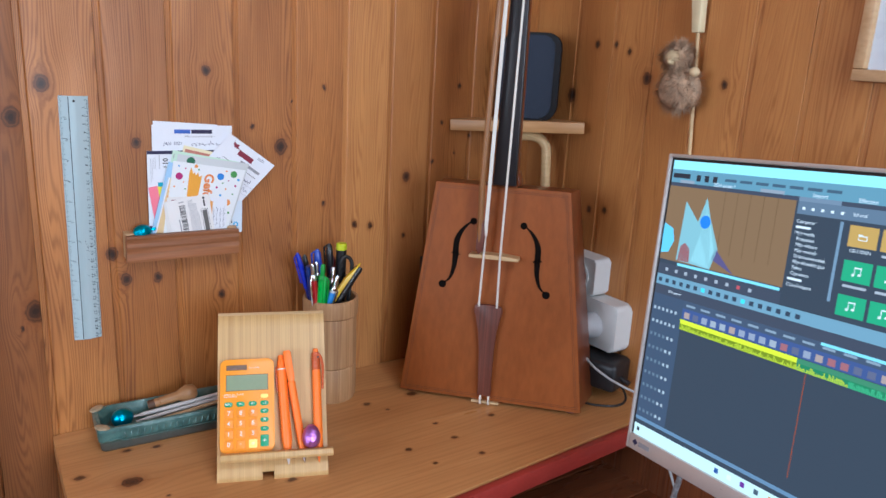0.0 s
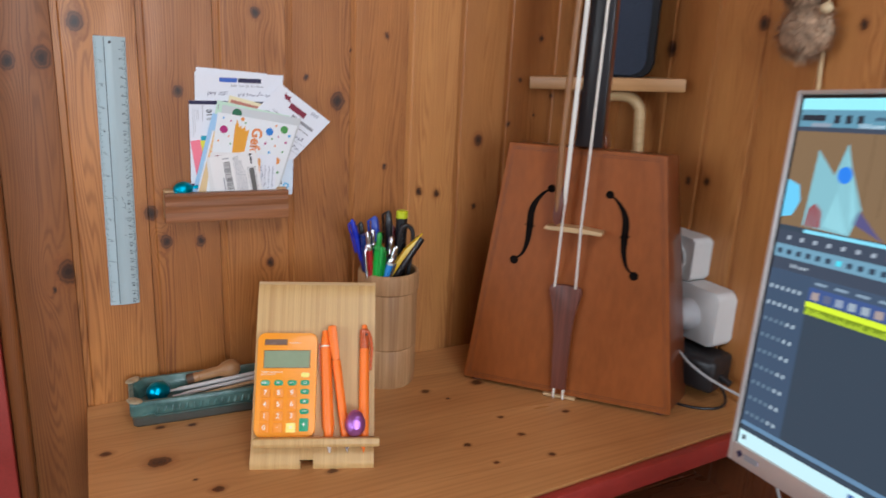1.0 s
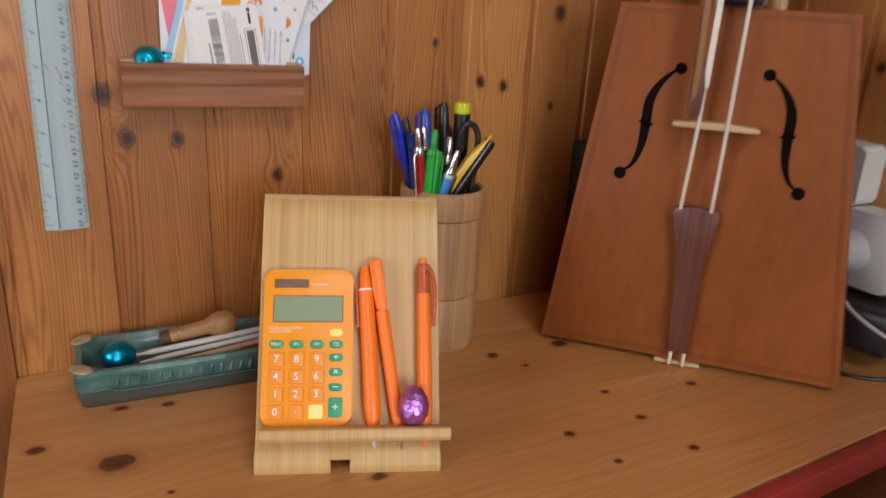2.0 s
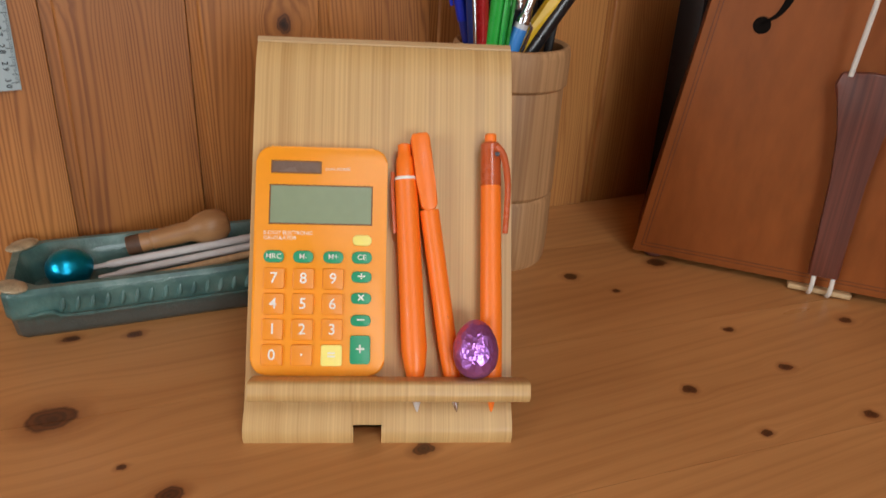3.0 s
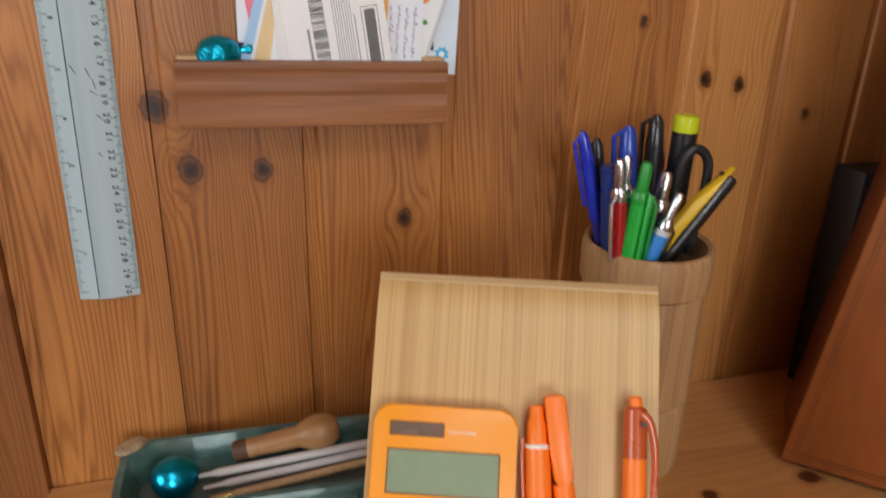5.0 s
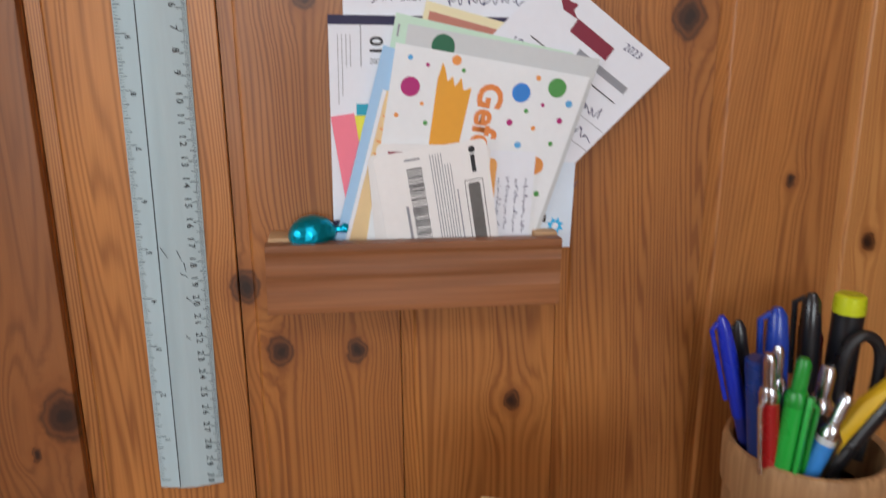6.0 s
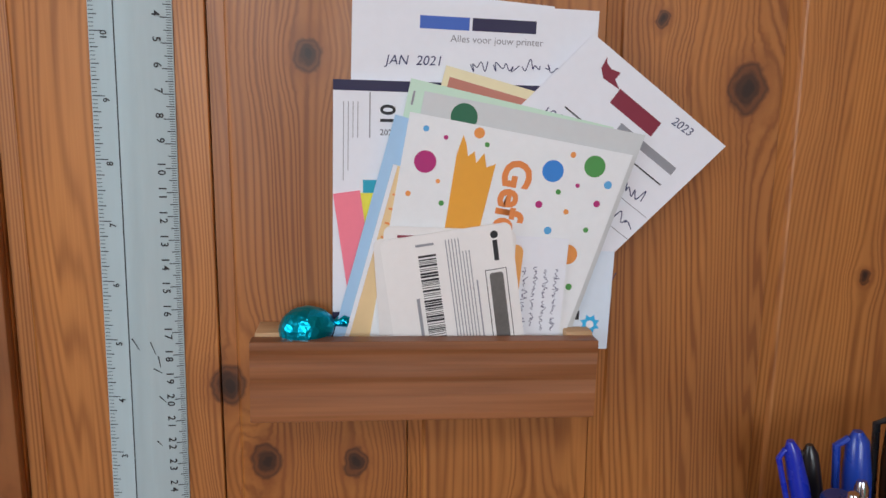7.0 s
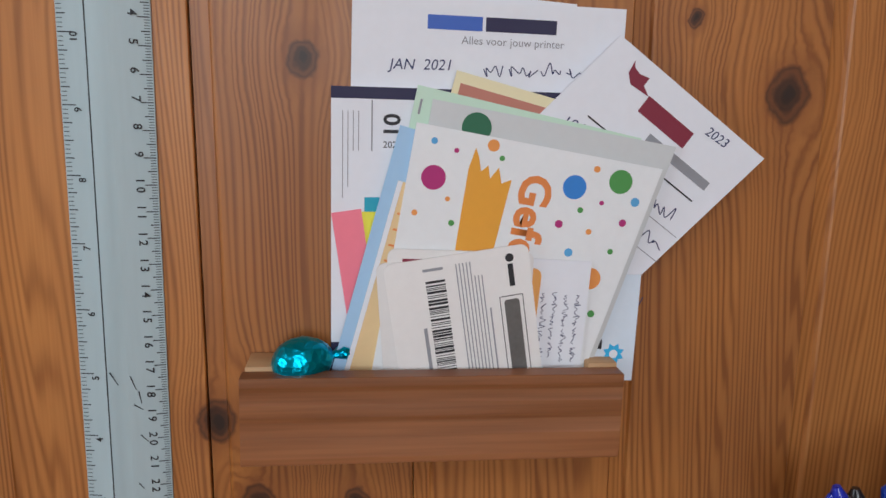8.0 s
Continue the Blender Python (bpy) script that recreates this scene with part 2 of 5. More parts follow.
def tube(points, radius, seg=10, flat=1.0, taper=None):
    """A round (or flattened) rod along a line of points."""
    bm = bmesh.new()
    pts = [Vector(p) for p in points]
    rows, side = [], None
    for i, p in enumerate(pts):
        d = (pts[min(i + 1, len(pts) - 1)] - pts[max(i - 1, 0)]).normalized()
        if side is None:
            side = d.cross(Vector((0, 1, 0.03)) if abs(d.y) < 0.9 else Vector((1, 0, 0))).normalized()
        side = (side - d * side.dot(d)).normalized()
        up = d.cross(side)
        r = radius * (taper[i] if taper else 1)
        rows.append([bm.verts.new(p + side * r * math.cos(6.28319 * k / seg) + up * r * flat * math.sin(6.28319 * k / seg)) for k in range(seg)])
    for a, c in zip(rows, rows[1:]):
        for k in range(seg):
            bm.faces.new((a[k], a[(k + 1) % seg], c[(k + 1) % seg], c[k]))
    bm.faces.new(rows[0]), bm.faces.new(rows[-1])
    return bm


def curve(points, n=8):
    """A smooth line through the points."""
    p = [Vector(q) for q in points]
    p = [2 * p[0] - p[1]] + p + [2 * p[-1] - p[-2]]
    out = []
    for a, b, c, d in zip(p, p[1:], p[2:], p[3:]):
        for k in range(n):
            t = k / n
            out.append(0.5 * (2 * b + (c - a) * t + (2 * a - 5 * b + 4 * c - d) * t * t + (3 * b - a - 3 * c + d) * t ** 3))
    return out + [p[-2]]


def egg(rx, ry, rz, m=None):
    bm = bmesh.new()
    bmesh.ops.create_uvsphere(bm, u_segments=28, v_segments=18, radius=1)
    for q in bm.verts:
        k = 1 - 0.12 * q.co.z
        q.co = (q.co.x * rx * k, q.co.y * ry * k, q.co.z * rz)
        q.co += q.co.normalized() * 0.0004 * noise.noise(q.co * 300)
    if m:
        bm.transform(m)
    return bm


def merge(*parts):
    out = bmesh.new()
    for bm in parts:
        me = bpy.data.meshes.new("piece")
        bm.to_mesh(me)
        bm.free()
        out.from_mesh(me)
        bpy.data.meshes.remove(me)
    return out


def moved(bm, m):
    bm.transform(m)
    return bm


def lettering(words, size, at=(0, 0, 0), turn=0.0, depth=None, align="LEFT", bold=0.0, shear=0.0):
    """Words in the built-in font, standing in the xz plane and facing -y; turn: degrees, counter-clockwise."""
    data = bpy.data.curves.new("words", "FONT")
    data.body, data.size, data.align_x, data.align_y, data.offset, data.shear, data.resolution_u = words, size, align, "CENTER", bold, shear, 3
    ob = bpy.data.objects.new("words", data)
    scene.collection.objects.link(ob)
    me = bpy.data.meshes.new_from_object(ob.evaluated_get(bpy.context.evaluated_depsgraph_get()))
    bm = bmesh.new()
    bm.from_mesh(me)
    bpy.data.objects.remove(ob), bpy.data.curves.remove(data), bpy.data.meshes.remove(me)
    bm.transform(Matrix.Translation(at) @ pose(0, 0, 0, 0, -turn, 0) @ pose(0, 0, 0, 90, 0, 0))
    return bm


# ---- the room ----
WALL, EAST, TOP = 1.10, 0.75, 0.75


def setting(name, bm, material, label=""):
    return tagged(new(name, build(name, bm, material)), label, "", "", "structure")


floor = setting("floor", block((-2.3, -2.4, -0.05), (0.80, 1.15, 0.0)), M_TABLE, "dark red-brown wooden floor of the room")
# ceiling, south and west walls are unseen, added to close the room round the lamps
ceiling = setting("ceiling", merge(block((-2.3, -2.4, 2.40), (-0.40, 1.15, 2.46)), block((0.50, -2.4, 2.40), (0.80, 1.15, 2.46)), block((-0.40, -2.4, 2.40), (0.50, -1.0, 2.46)), block((-0.40, -0.20, 2.40), (0.50, 1.15, 2.46))), M_ROOM, "unseen pine ceiling of the room with an opening for the added roof light")
wall_north = setting("wall_north", block((-2.3, WALL + 0.006, 0), (0.80, WALL + 0.06, 2.40)), M_WALL, "wall of upright knotty pine boards")
wall_east = setting("wall_east", block((EAST + 0.006, -2.4, 0), (EAST + 0.06, WALL + 0.006, 2.40)), M_EAST, "side wall of upright knotty pine boards")


def holed(axis, at, thick, a, b, hole):
    """An unseen wall with one assumed window opening."""
    (h0, h1), (z0, z1) = hole
    out = []
    for lo, hi, y0, y1 in ((a, h0, 0, 2.4), (h1, b, 0, 2.4), (h0, h1, 0, z0), (h0, h1, z1, 2.4)):
        p, q = (lo, at, y0), (hi, at + thick, y1)
        if axis == 0:
            p, q = (at, lo, y0), (at + thick, hi, y1)
        out.append(block(p, q))
    return merge(*out)


wall_south = setting("wall_south", holed(1, -2.46, 0.06, -2.3, 0.80, ((-0.7, 0.7), (0.92, 2.12))), M_ROOM, "unseen pine wall with an assumed window opening")
wall_west = setting("wall_west", holed(0, -2.36, 0.06, -2.4, 1.15, ((-0.55, 0.65), (0.98, 2.12))), M_ROOM, "unseen pine wall with an assumed window opening")

# ---- desk, table and what frames them ----
desk = thing("desk", "pine board desk top with a red painted front edge", "desk")


def front_y(x):
    return 0.7075 + 0.055 * (x + 0.038)


def board(x0, x1, y0, y1):
    """One desk board; the front one follows the slanting front edge."""
    def corner(x, y):
        y = max(y if y > 1.09 else y - 0.10 * (x - 0.25), front_y(x))
        return (x - 0.035 * (1.0985 - y) if x < 0 else x, y)
    pts = [corner(x0, y0), corner(x1, y0), corner(x1, y1), corner(x0, y1)]
    return prism(pts, TOP - 0.024, TOP, axis=2)


for k, (y0, y1) in enumerate(((1.0385, 1.0985), (0.918, 1.0380), (0.800, 0.9175), (0.55, 0.7995))):
    part("board", board(-0.0255, 0.748, y0, y1), M_DESK, desk)
edge = [(-0.039, front_y(-0.039) - 0.0012), (0.748, front_y(0.748) - 0.0012)]
part("front_edge", prism([(edge[0][0], edge[0][1] - 0.012), (edge[1][0], edge[1][1] - 0.012), edge[1], edge[0]], TOP - 0.028, TOP - 0.002, axis=2, bevel=0.002), M_RED, desk, "worn red painted edge strip")

part("bracket", block((0.30, 0.90, TOP - 0.075), (0.33, 1.098, TOP - 0.0242), 0.003), M_TABLE, desk)
part("bracket", block((0.02, 0.90, TOP - 0.075), (0.05, 1.098, TOP - 0.0242), 0.003), M_TABLE, desk)

table = thing("side_table", "dark red-brown glossy wooden table below the desk edge", "table")
for k in range(11):
    part("table_board", block((0.13, 0.02 + 0.09 * k, 0.60), (0.748, 0.1085 + 0.09 * k, 0.625), 0.0015, 1), M_TABLE, table)
for x, y in ((0.16, 0.05), (0.70, 0.05), (0.16, 0.60), (0.58, 0.60)):
    part("leg", block((x, y, 0.0), (x + 0.05, y + 0.05, 0.5995), 0.003), M_TABLE, table)

# added panel darkens the wall here, standing in for red-brown wood and clutter
wainscot = setting("wainscot", block((EAST - 0.014, -0.35, 0.0), (EAST - 0.001, 1.095, TOP - 0.026), 0.002), M_TABLE, "dark red-brown panel added under the desk to darken the side wall")
post = thing("corner_board", "broad upright pine board with dark knots beside the desk", "board")
part("face", block((-0.0860, WALL - 0.0065, 0.0), (-0.0250, WALL - 0.0005, 2.395), 0.0015), M_POST, post)
part("moulding", block((-0.1040, WALL - 0.020, 0.0), (-0.0865, WALL - 0.001, 2.395), 0.006, 3), M_POST, post)
red_panel = thing("red_panel", "matt red painted upright panel by the desk", "panel", bm=block((-0.50, WALL - 0.030, 0.0), (-0.1045, WALL - 0.001, 0.93), 0.002), material=M_RED)


# ---- wall things ----
TILT = 0.8
ruler = thing("ruler", "bluish aluminium ruler with black marks hung on the pine wall", "ruler", pose(0.0262, WALL - 0.0005, 0.8770, 0, TILT, 0))
M_ALU = plain("anodised_aluminium", (0.40, 0.51, 0.54), 0.52, metal=0.0, vary=0.05, scale=40, stretch=(1, 1, 0.1))
RL, RW = 0.309, 0.0325
prof = [(-RW / 2, 0.0), (-RW / 2, -0.0009), (-0.0060, -0.0024), (-0.0054, -0.0034), (0.0022, -0.0036), (RW / 2, -0.0009), (RW / 2, 0.0)]
part("blade", prism([(x, y) for x, y in prof], 0.0, RL, axis=2, bevel=0.0002, seg=1), M_ALU, ruler)


def on_ruler(x):
    """How far the blade's face stands out at x."""
    for (x0, y0), (x1, y1) in zip(prof[1:], prof[2:]):
        if x0 <= x <= x1:
            return y0 + (y1 - y0) * (x - x0) / (x1 - x0) - 0.00012
    return -0.001


part("groove", prism([(-0.0060, -0.00245), (-0.0056, -0.0032), (-0.0056, -0.0034), (-0.0062, -0.00262)], 0.001, RL - 0.001, axis=2), M_INK, ruler, "dark groove line")


def tick(x0, x1, z, wide=0.00018):
    bm = bmesh.new()
    q = [(x0, z - wide), (x1, z - wide), (x1, z + wide), (x0, z + wide)]
    bm.faces.new([bm.verts.new((x, on_ruler(x), zz)) for x, zz in q])
    return bm


marks = []
for k in range(0, 301):
    z = RL - 0.0045 - 0.001 * k
    long = 0.0042 if k % 10 == 0 else 0.0030 if k % 5 == 0 else 0.0019
    marks.append(tick(RW / 2 - 0.0004 - long, RW / 2 - 0.0004, z, 0.00013 if k % 5 else 0.0002))
for k in range(0, 193):
    z = 0.0045 + 0.0254 * k / 16
    long = 0.0050 if k % 16 == 0 else 0.0032 if k % 4 == 0 else 0.0020
    marks.append(tick(-RW / 2 + 0.0004, -RW / 2 + 0.0004 + long, z, 0.00013 if k % 4 else 0.0002))
part("graduation", merge(*marks), M_INK, ruler, "fine black graduation marks", 0)["kind"] = "stuff"
for k in range(1, 31):
    x = RW / 2 - 0.0062
    word = str(k) if k < 10 else str(k)[0] + " " + str(k)[1]
    part("numeral", lettering(word, 0.0044, (x, on_ruler(x) - 0.0003, RL - 0.0045 - 0.01 * k + (0.0014 if k < 10 else 0)), -90, align="CENTER", bold=0.00006), M_INK, ruler, smooth=0)
for k in range(1, 12):
    x = -RW / 2 + 0.0062
    part("numeral", lettering(str(k), 0.0036, (x, on_ruler(x) - 0.0003, 0.0045 + 0.0254 * k - 0.0016), 90, align="CENTER", bold=0.00006), M_INK, ruler, smooth=0)
part("hole", prism([(0.0015 * math.cos(a * 0.5236), RL - 0.006 + 0.0015 * math.sin(a * 0.5236)) for a in range(12)], -0.0037, -0.0036), M_BLACK, ruler)
part("nail", moved(lathe([(0.0, -0.003), (0.0009, -0.0025), (0.0009, 0.002)], 10), Matrix.Translation((0, -0.004, RL - 0.005)) @ pose(0, 0, 0, 90, 0, 0)), M_BLACK, ruler)
random.seed(5)
for x, z, l, a in ((0.0055, 0.118, 0.004, 30), (0.004, 0.128, 0.006, 70), (-0.003, 0.130, 0.006, 60), (0.007, 0.105, 0.004, 45), (0.005, 0.085, 0.003, 50), (0.0062, 0.122, 0.005, 80)):
    part("scratch", moved(prism([(-l / 2, -0.00022), (l / 2, -0.0001), (l / 2, 0.0001), (-l / 2, 0.0003)], -0.00003, 0.0), Matrix.Translation((x, on_ruler(x) - 0.0002, z)) @ pose(0, 0, 0, 0, a, 0)), M_INK, ruler, smooth=0)

# rack for cards: a moulded strip on two spacers
M_RACK = veneer("walnut_strip", (0.34, 0.132, 0.050), (0.175, 0.062, 0.021), across="z", rough=0.5, lines=300)
rack = thing("card_rack", "brown moulded wooden strip rack full of cards on the wall", "rack", pose(0.1470, WALL - 0.0005, 0.9775, 0, 1.1, 0))
wave = [(-0.0175, 0.0), (-0.0252, 0.0), (-0.0258, 0.003), (-0.0253, 0.011), (-0.0250, 0.0170), (-0.0256, 0.0190), (-0.0252, 0.0240), (-0.0250, 0.0290), (-0.0258, 0.0310), (-0.0256, 0.0345), (-0.0175, 0.0345)]
part("front_strip", prism(wave, -0.0725, 0.0725, axis=0, bevel=0.0003, seg=1), M_RACK, rack)
M_RAW = veneer("raw_pine", (0.52, 0.33, 0.17), (0.40, 0.23, 0.11), across="z", rough=0.6)
for x in (-0.0655, 0.0665):
    part("spacer", block((x - 0.006, -0.0174, 0.002), (x + 0.006, 0.0, 0.0362), 0.0008), M_RAW, rack, "raw pine spacer block")
part("floor_strip", block((-0.059, -0.0174, 0.002), (0.060, 0.0, 0.006), 0.0005), M_RACK, rack)


def tint(name, colour, rough=0.65):
    return plain(name, colour, rough, vary=0.03, scale=30, bump=0.04)


CARDS = pose(0.1483, 0, 1.0578, 0, -0.6, 0) @ Matrix.Diagonal((1.03, 1, 1.03, 1))


def card(name, label, x, z, y, turn, w, h, material, corner=0.0, thick=0.00035, category="card", narrow=0.0, skew=0.0):
    """A card by its upper left corner, leaning clockwise by turn degrees."""
    pts = [(0, 0), (w, 0), (w - narrow - skew, -h), (-skew, -h)] if not corner else [(a + w / 2, b - h / 2) for a, b in rounded(w, h, corner)]
    return thing(name, label, category, CARDS @ pose(x - 0.15, y, z - 1.06, 0, turn, 0), "cards in the rack", bm=prism(pts, 0.0, thick), material=material)


def inked(parent, name, x0, x1, z0, z1, material, lift=0.00012, label=""):
    return part(name, prism([(x0, z0), (x1, z0), (x1, z1), (x0, z1)], -lift, -lift * 0.4), material, parent, label, 0)


def dot(parent, x, z, r, material, lift=0.00012):
    return part("dot", prism([(x + r * math.cos(a * 0.2618), z + r * math.sin(a * 0.2618)) for a in range(24)], -lift, -lift * 0.4), material, parent, "", 0)


def scrawl(parent, x, z, length, size, material, turn=0.0, seed=1, lift=0.00012):
    """A line of unreadable handwriting as short strokes."""
    rnd = random.Random(seed)
    out, c, s, k = [], math.cos(radians(turn)), math.sin(radians(turn)), 0.0
    while k < length:
        span = size * rnd.uniform(1.2, 2.6)
        n = max(3, int(span / size * 4))
        pts = [(k + span * i / n + size * rnd.uniform(-0.28, 0.28), 0, size * (rnd.uniform(-0.25, 0.15) if i % 2 else rnd.uniform(0.25, 0.5 if rnd.random() < 0.65 else 1.1))) for i in range(n + 1)]
        line = curve(pts, 4)
        for a, b in zip(line, line[1:]):
            d = (b - a).normalized() * size * 0.045
            q = [(a.x - d.z, a.z + d.x), (b.x - d.z, b.z + d.x), (b.x + d.z, b.z - d.x), (a.x + d.z, a.z - d.x)]
            out.append(prism([(x + c * u - s * v, z + s * u + c * v) for u, v in q], -lift, -lift * 0.4))
        k += span + size * 0.5
    return part("handwriting", merge(*out), material, parent, "", 0)


M_PEN_INK = tint("blue_black_pen", (0.035, 0.045, 0.13))
M_NAVY = tint("navy_print", (0.020, 0.018, 0.065))
M_GREY = tint("grey_print", (0.28, 0.29, 0.32))
M_ORANGE_PRINT = tint("orange_print", (0.75, 0.24, 0.06))

sheet = card("sheet_of_paper", "white note sheet behind the other cards", 0.1235, 1.1555, 1.0972, 5, 0.080, 0.10, M_PAPER, category="paper")
sheet = card("note_sheet", "white letter pad sheet with blue print and handwriting", 0.1212, 1.1507, 1.0958, 2.2, 0.1005, 0.125, M_PAPER, category="paper")
M_LOGO_BLUE = tint("blue_print", (0.05, 0.13, 0.50))
inked(sheet, "logo", 0.0270, 0.0470, -0.0105, -0.0055, M_LOGO_BLUE, label="blue logo bar")
inked(sheet, "logo", 0.0482, 0.0745, -0.0105, -0.0055, M_NAVY, label="dark logo bar")
part("slogan", lettering("Alles voor jouw printer", 0.0040, (0.0395, -0.00015, -0.0140)), M_GREY, sheet, smooth=0)
part("writing", lettering("JAN  2021", 0.0054, (0.0135, -0.00015, -0.0235), 1, shear=0.2), M_PEN_INK, sheet, smooth=0)
scrawl(sheet, 0.0480, -0.0255, 0.040, 0.0045, M_PEN_INK, 1, 3)

booklet = card("booklet", "white calendar booklet with a navy top edge", 0.1130, 1.1190, 1.0932, 1.6, 0.105, 0.118, M_PAPER, thick=0.0012)
inked(booklet, "top_band", 0.0, 0.105, -0.0042, 0.0, M_NAVY, label="navy band")
inked(booklet, "fold_line", 0.0144, 0.0149, -0.026, -0.0046, M_GREY)
part("numeral", lettering("01", 0.0085, (0.0215, -0.00015, -0.0135), -90, align="CENTER", bold=0.0002), M_INK, booklet, smooth=0)
part("numeral", lettering("202", 0.0034, (0.0212, -0.00015, -0.0205), 0, align="CENTER"), M_INK, booklet, smooth=0)
for k in range(4):
    inked(booklet, "text_line", 0.0040 + 0.0019 * k, 0.0043 + 0.0019 * k, -0.040 + 0.004 * k, -0.0085, M_GREY)
inked(booklet, "corner_print", 0.0, 0.006, -0.110, -0.095, M_NAVY)
card("slip", "white paper slip in the booklet", 0.1195, 1.0960, 1.0929, 1.2, 0.030, 0.09, M_PAPER, category="paper")
card("sticky_note", "small teal sticky marker", 0.1240, 1.0790, 1.0926, 1, 0.006, 0.02, tint("teal_note", (0.02, 0.36, 0.50)), category="sticky note")
card("sticky_note", "bright yellow sticky note", 0.1190, 1.0738, 1.0922, 1, 0.016, 0.040, tint("yellow_note", (0.86, 0.80, 0.08)), category="sticky note")
card("sticky_note", "bright pink sticky note", 0.1118, 1.0735, 1.0918, -7, 0.011, 0.050, tint("pink_note", (0.90, 0.22, 0.30)), category="sticky note")

flyer = card("flyer", "pale blue flyer with a sun mark", 0.1775, 1.0500, 1.0896, 2.5, 0.0525, 0.0430, tint("pale_blue_paper", (0.66, 0.76, 0.86)))
sun = [((0.0046 if k % 2 else 0.0030) * math.cos(k * 0.3927), (0.0046 if k % 2 else 0.0030) * math.sin(k * 0.3927)) for k in range(16)]
part("sun_mark", prism([(a + 0.0440, b - 0.0320) for a, b in sun], -0.00012, -0.00005), tint("cyan_print", (0.03, 0.42, 0.75)), flyer, "cyan sun mark", 0)
dot(flyer, 0.0440, -0.0320, 0.0017, M_PAPER, 0.0002)
inked(flyer, "dark_print", 0.0370, 0.0390, -0.0300, -0.0260, M_INK)

yellow = card("greeting_card", "pale yellow card with a red-brown picture", 0.1580, 1.1245, 1.0916, 15.5, 0.060, 0.09, tint("pale_yellow_card", (0.80, 0.74, 0.48)))
inked(yellow, "picture", 0.0025, 0.055, -0.03, -0.0040, tint("terracotta_print", (0.50, 0.20, 0.15)))
green = card("greeting_card", "pale mint green folded card", 0.1438, 1.1193, 1.0902, 13, 0.086, 0.10, tint("mint_card", (0.56, 0.76, 0.62)))
inked(green, "text_line", 0.0020, 0.0028, -0.010, -0.0045, M_GREY)

sheet = card("letter_sheet", "white folded sheet with dark red print and handwriting", 0.2182, 1.1372, 1.0909, 37.4, 0.0745, 0.110, M_PAPER, category="paper", skew=0.0175)
M_WINE = tint("wine_print", (0.22, 0.020, 0.045))
part("logo", prism([(0.0100, -0.0035), (0.0108, -0.0085), (0.0140, -0.0112), (0.0225, -0.0105), (0.0185, -0.0085), (0.0185, -0.0050), (0.0145, -0.0062), (0.0115, -0.0055)], -0.00012, -0.00005), M_WINE, sheet, "wine red logo mark", 0)
inked(sheet, "logo", 0.0225, 0.0455, -0.0170, -0.0100, M_WINE, label="wine red logo bar")
inked(sheet, "logo", 0.0318, 0.0630, -0.0240, -0.0203, M_GREY, label="grey logo bar")
part("writing", lettering("2023", 0.0052, (0.0485, -0.00015, -0.0060), 4, shear=0.2), M_PEN_INK, sheet, smooth=0)
part("writing", lettering("1965", 0.0060, (0.0015, -0.00015, -0.0370), 12, shear=0.2), M_PEN_INK, sheet, smooth=0)
scrawl(sheet, 0.002, -0.0470, 0.014, 0.0055, M_PEN_INK, 12, 5)
inked(sheet, "rule", 0.0085, 0.0620, -0.0302, -0.0296, M_INK)
for k in range(4):
    scrawl(sheet, 0.050 + 0.004 * (k % 2), -0.041 - 0.012 * k, 0.010, 0.0050, M_PEN_INK, 8, 11 + k)
    inked(sheet, "rule", 0.044, 0.066, -0.0445 - 0.012 * k, -0.0442 - 0.012 * k, M_GREY)

second = card("greeting_card", "white folded card behind the dotted one", 0.1490, 1.1143, 1.0888, 10.8, 0.0935, 0.105, tint("grey_white_card", (0.60, 0.63, 0.64)), narrow=0.016)
M_DOTS = {"red": tint("magenta_print", (0.42, 0.02, 0.17)), "blue": tint("bright_blue_print", (0.03, 0.22, 0.65)), "green": tint("leaf_green_print", (0.07, 0.30, 0.07)),
          "orange": tint("orange_dot_print", (0.78, 0.30, 0.07)), "sky": tint("sky_print", (0.10, 0.38, 0.70))}
dot(second, 0.0175, -0.0070, 0.0055, tint("dark_green_print", (0.02, 0.14, 0.07)))
gift = card("greeting_card", "white card with coloured dots and orange lettering", 0.1430, 1.1062, 1.0872, 10.8, 0.0940, 0.105, tint("white_card", (0.79, 0.82, 0.84)), thick=0.0006, narrow=0.016)
for x, z, r, c in ((0.0095, -0.0182, 0.0045, "red"), (0.0620, -0.0125, 0.0045, "blue"), (0.0790, -0.0075, 0.0045, "green"), (0.0290, -0.0030, 0.0022, "orange"), (0.0075, -0.0052, 0.0012, "sky"),
                   (0.0160, -0.0072, 0.0009, "red"), (0.0330, -0.0070, 0.0010, "green"), (0.0690, -0.0045, 0.0012, "orange"), (0.0862, -0.0140, 0.0017, "sky"), (0.0735, -0.0165, 0.0009, "red"),
                   (0.0660, -0.0205, 0.0011, "green"), (0.0590, -0.0270, 0.0015, "red"), (0.0832, -0.0225, 0.0014, "red"), (0.0710, -0.0280, 0.0011, "orange"), (0.0050, -0.0320, 0.0011, "orange"),
                   (0.0190, -0.0335, 0.0011, "green"), (0.0160, -0.0250, 0.0009, "orange"), (0.0650, -0.0370, 0.0016, "sky"), (0.0810, -0.0340, 0.0011, "green"), (0.0755, -0.0455, 0.0042, "orange"),
                   (0.0790, -0.0590, 0.0014, "green"), (0.0720, -0.0590, 0.0009, "red"), (0.0715, -0.0710, 0.0042, "blue"), (0.0740, -0.0800, 0.0010, "red")):
    dot(gift, x, z, r, M_DOTS[c])
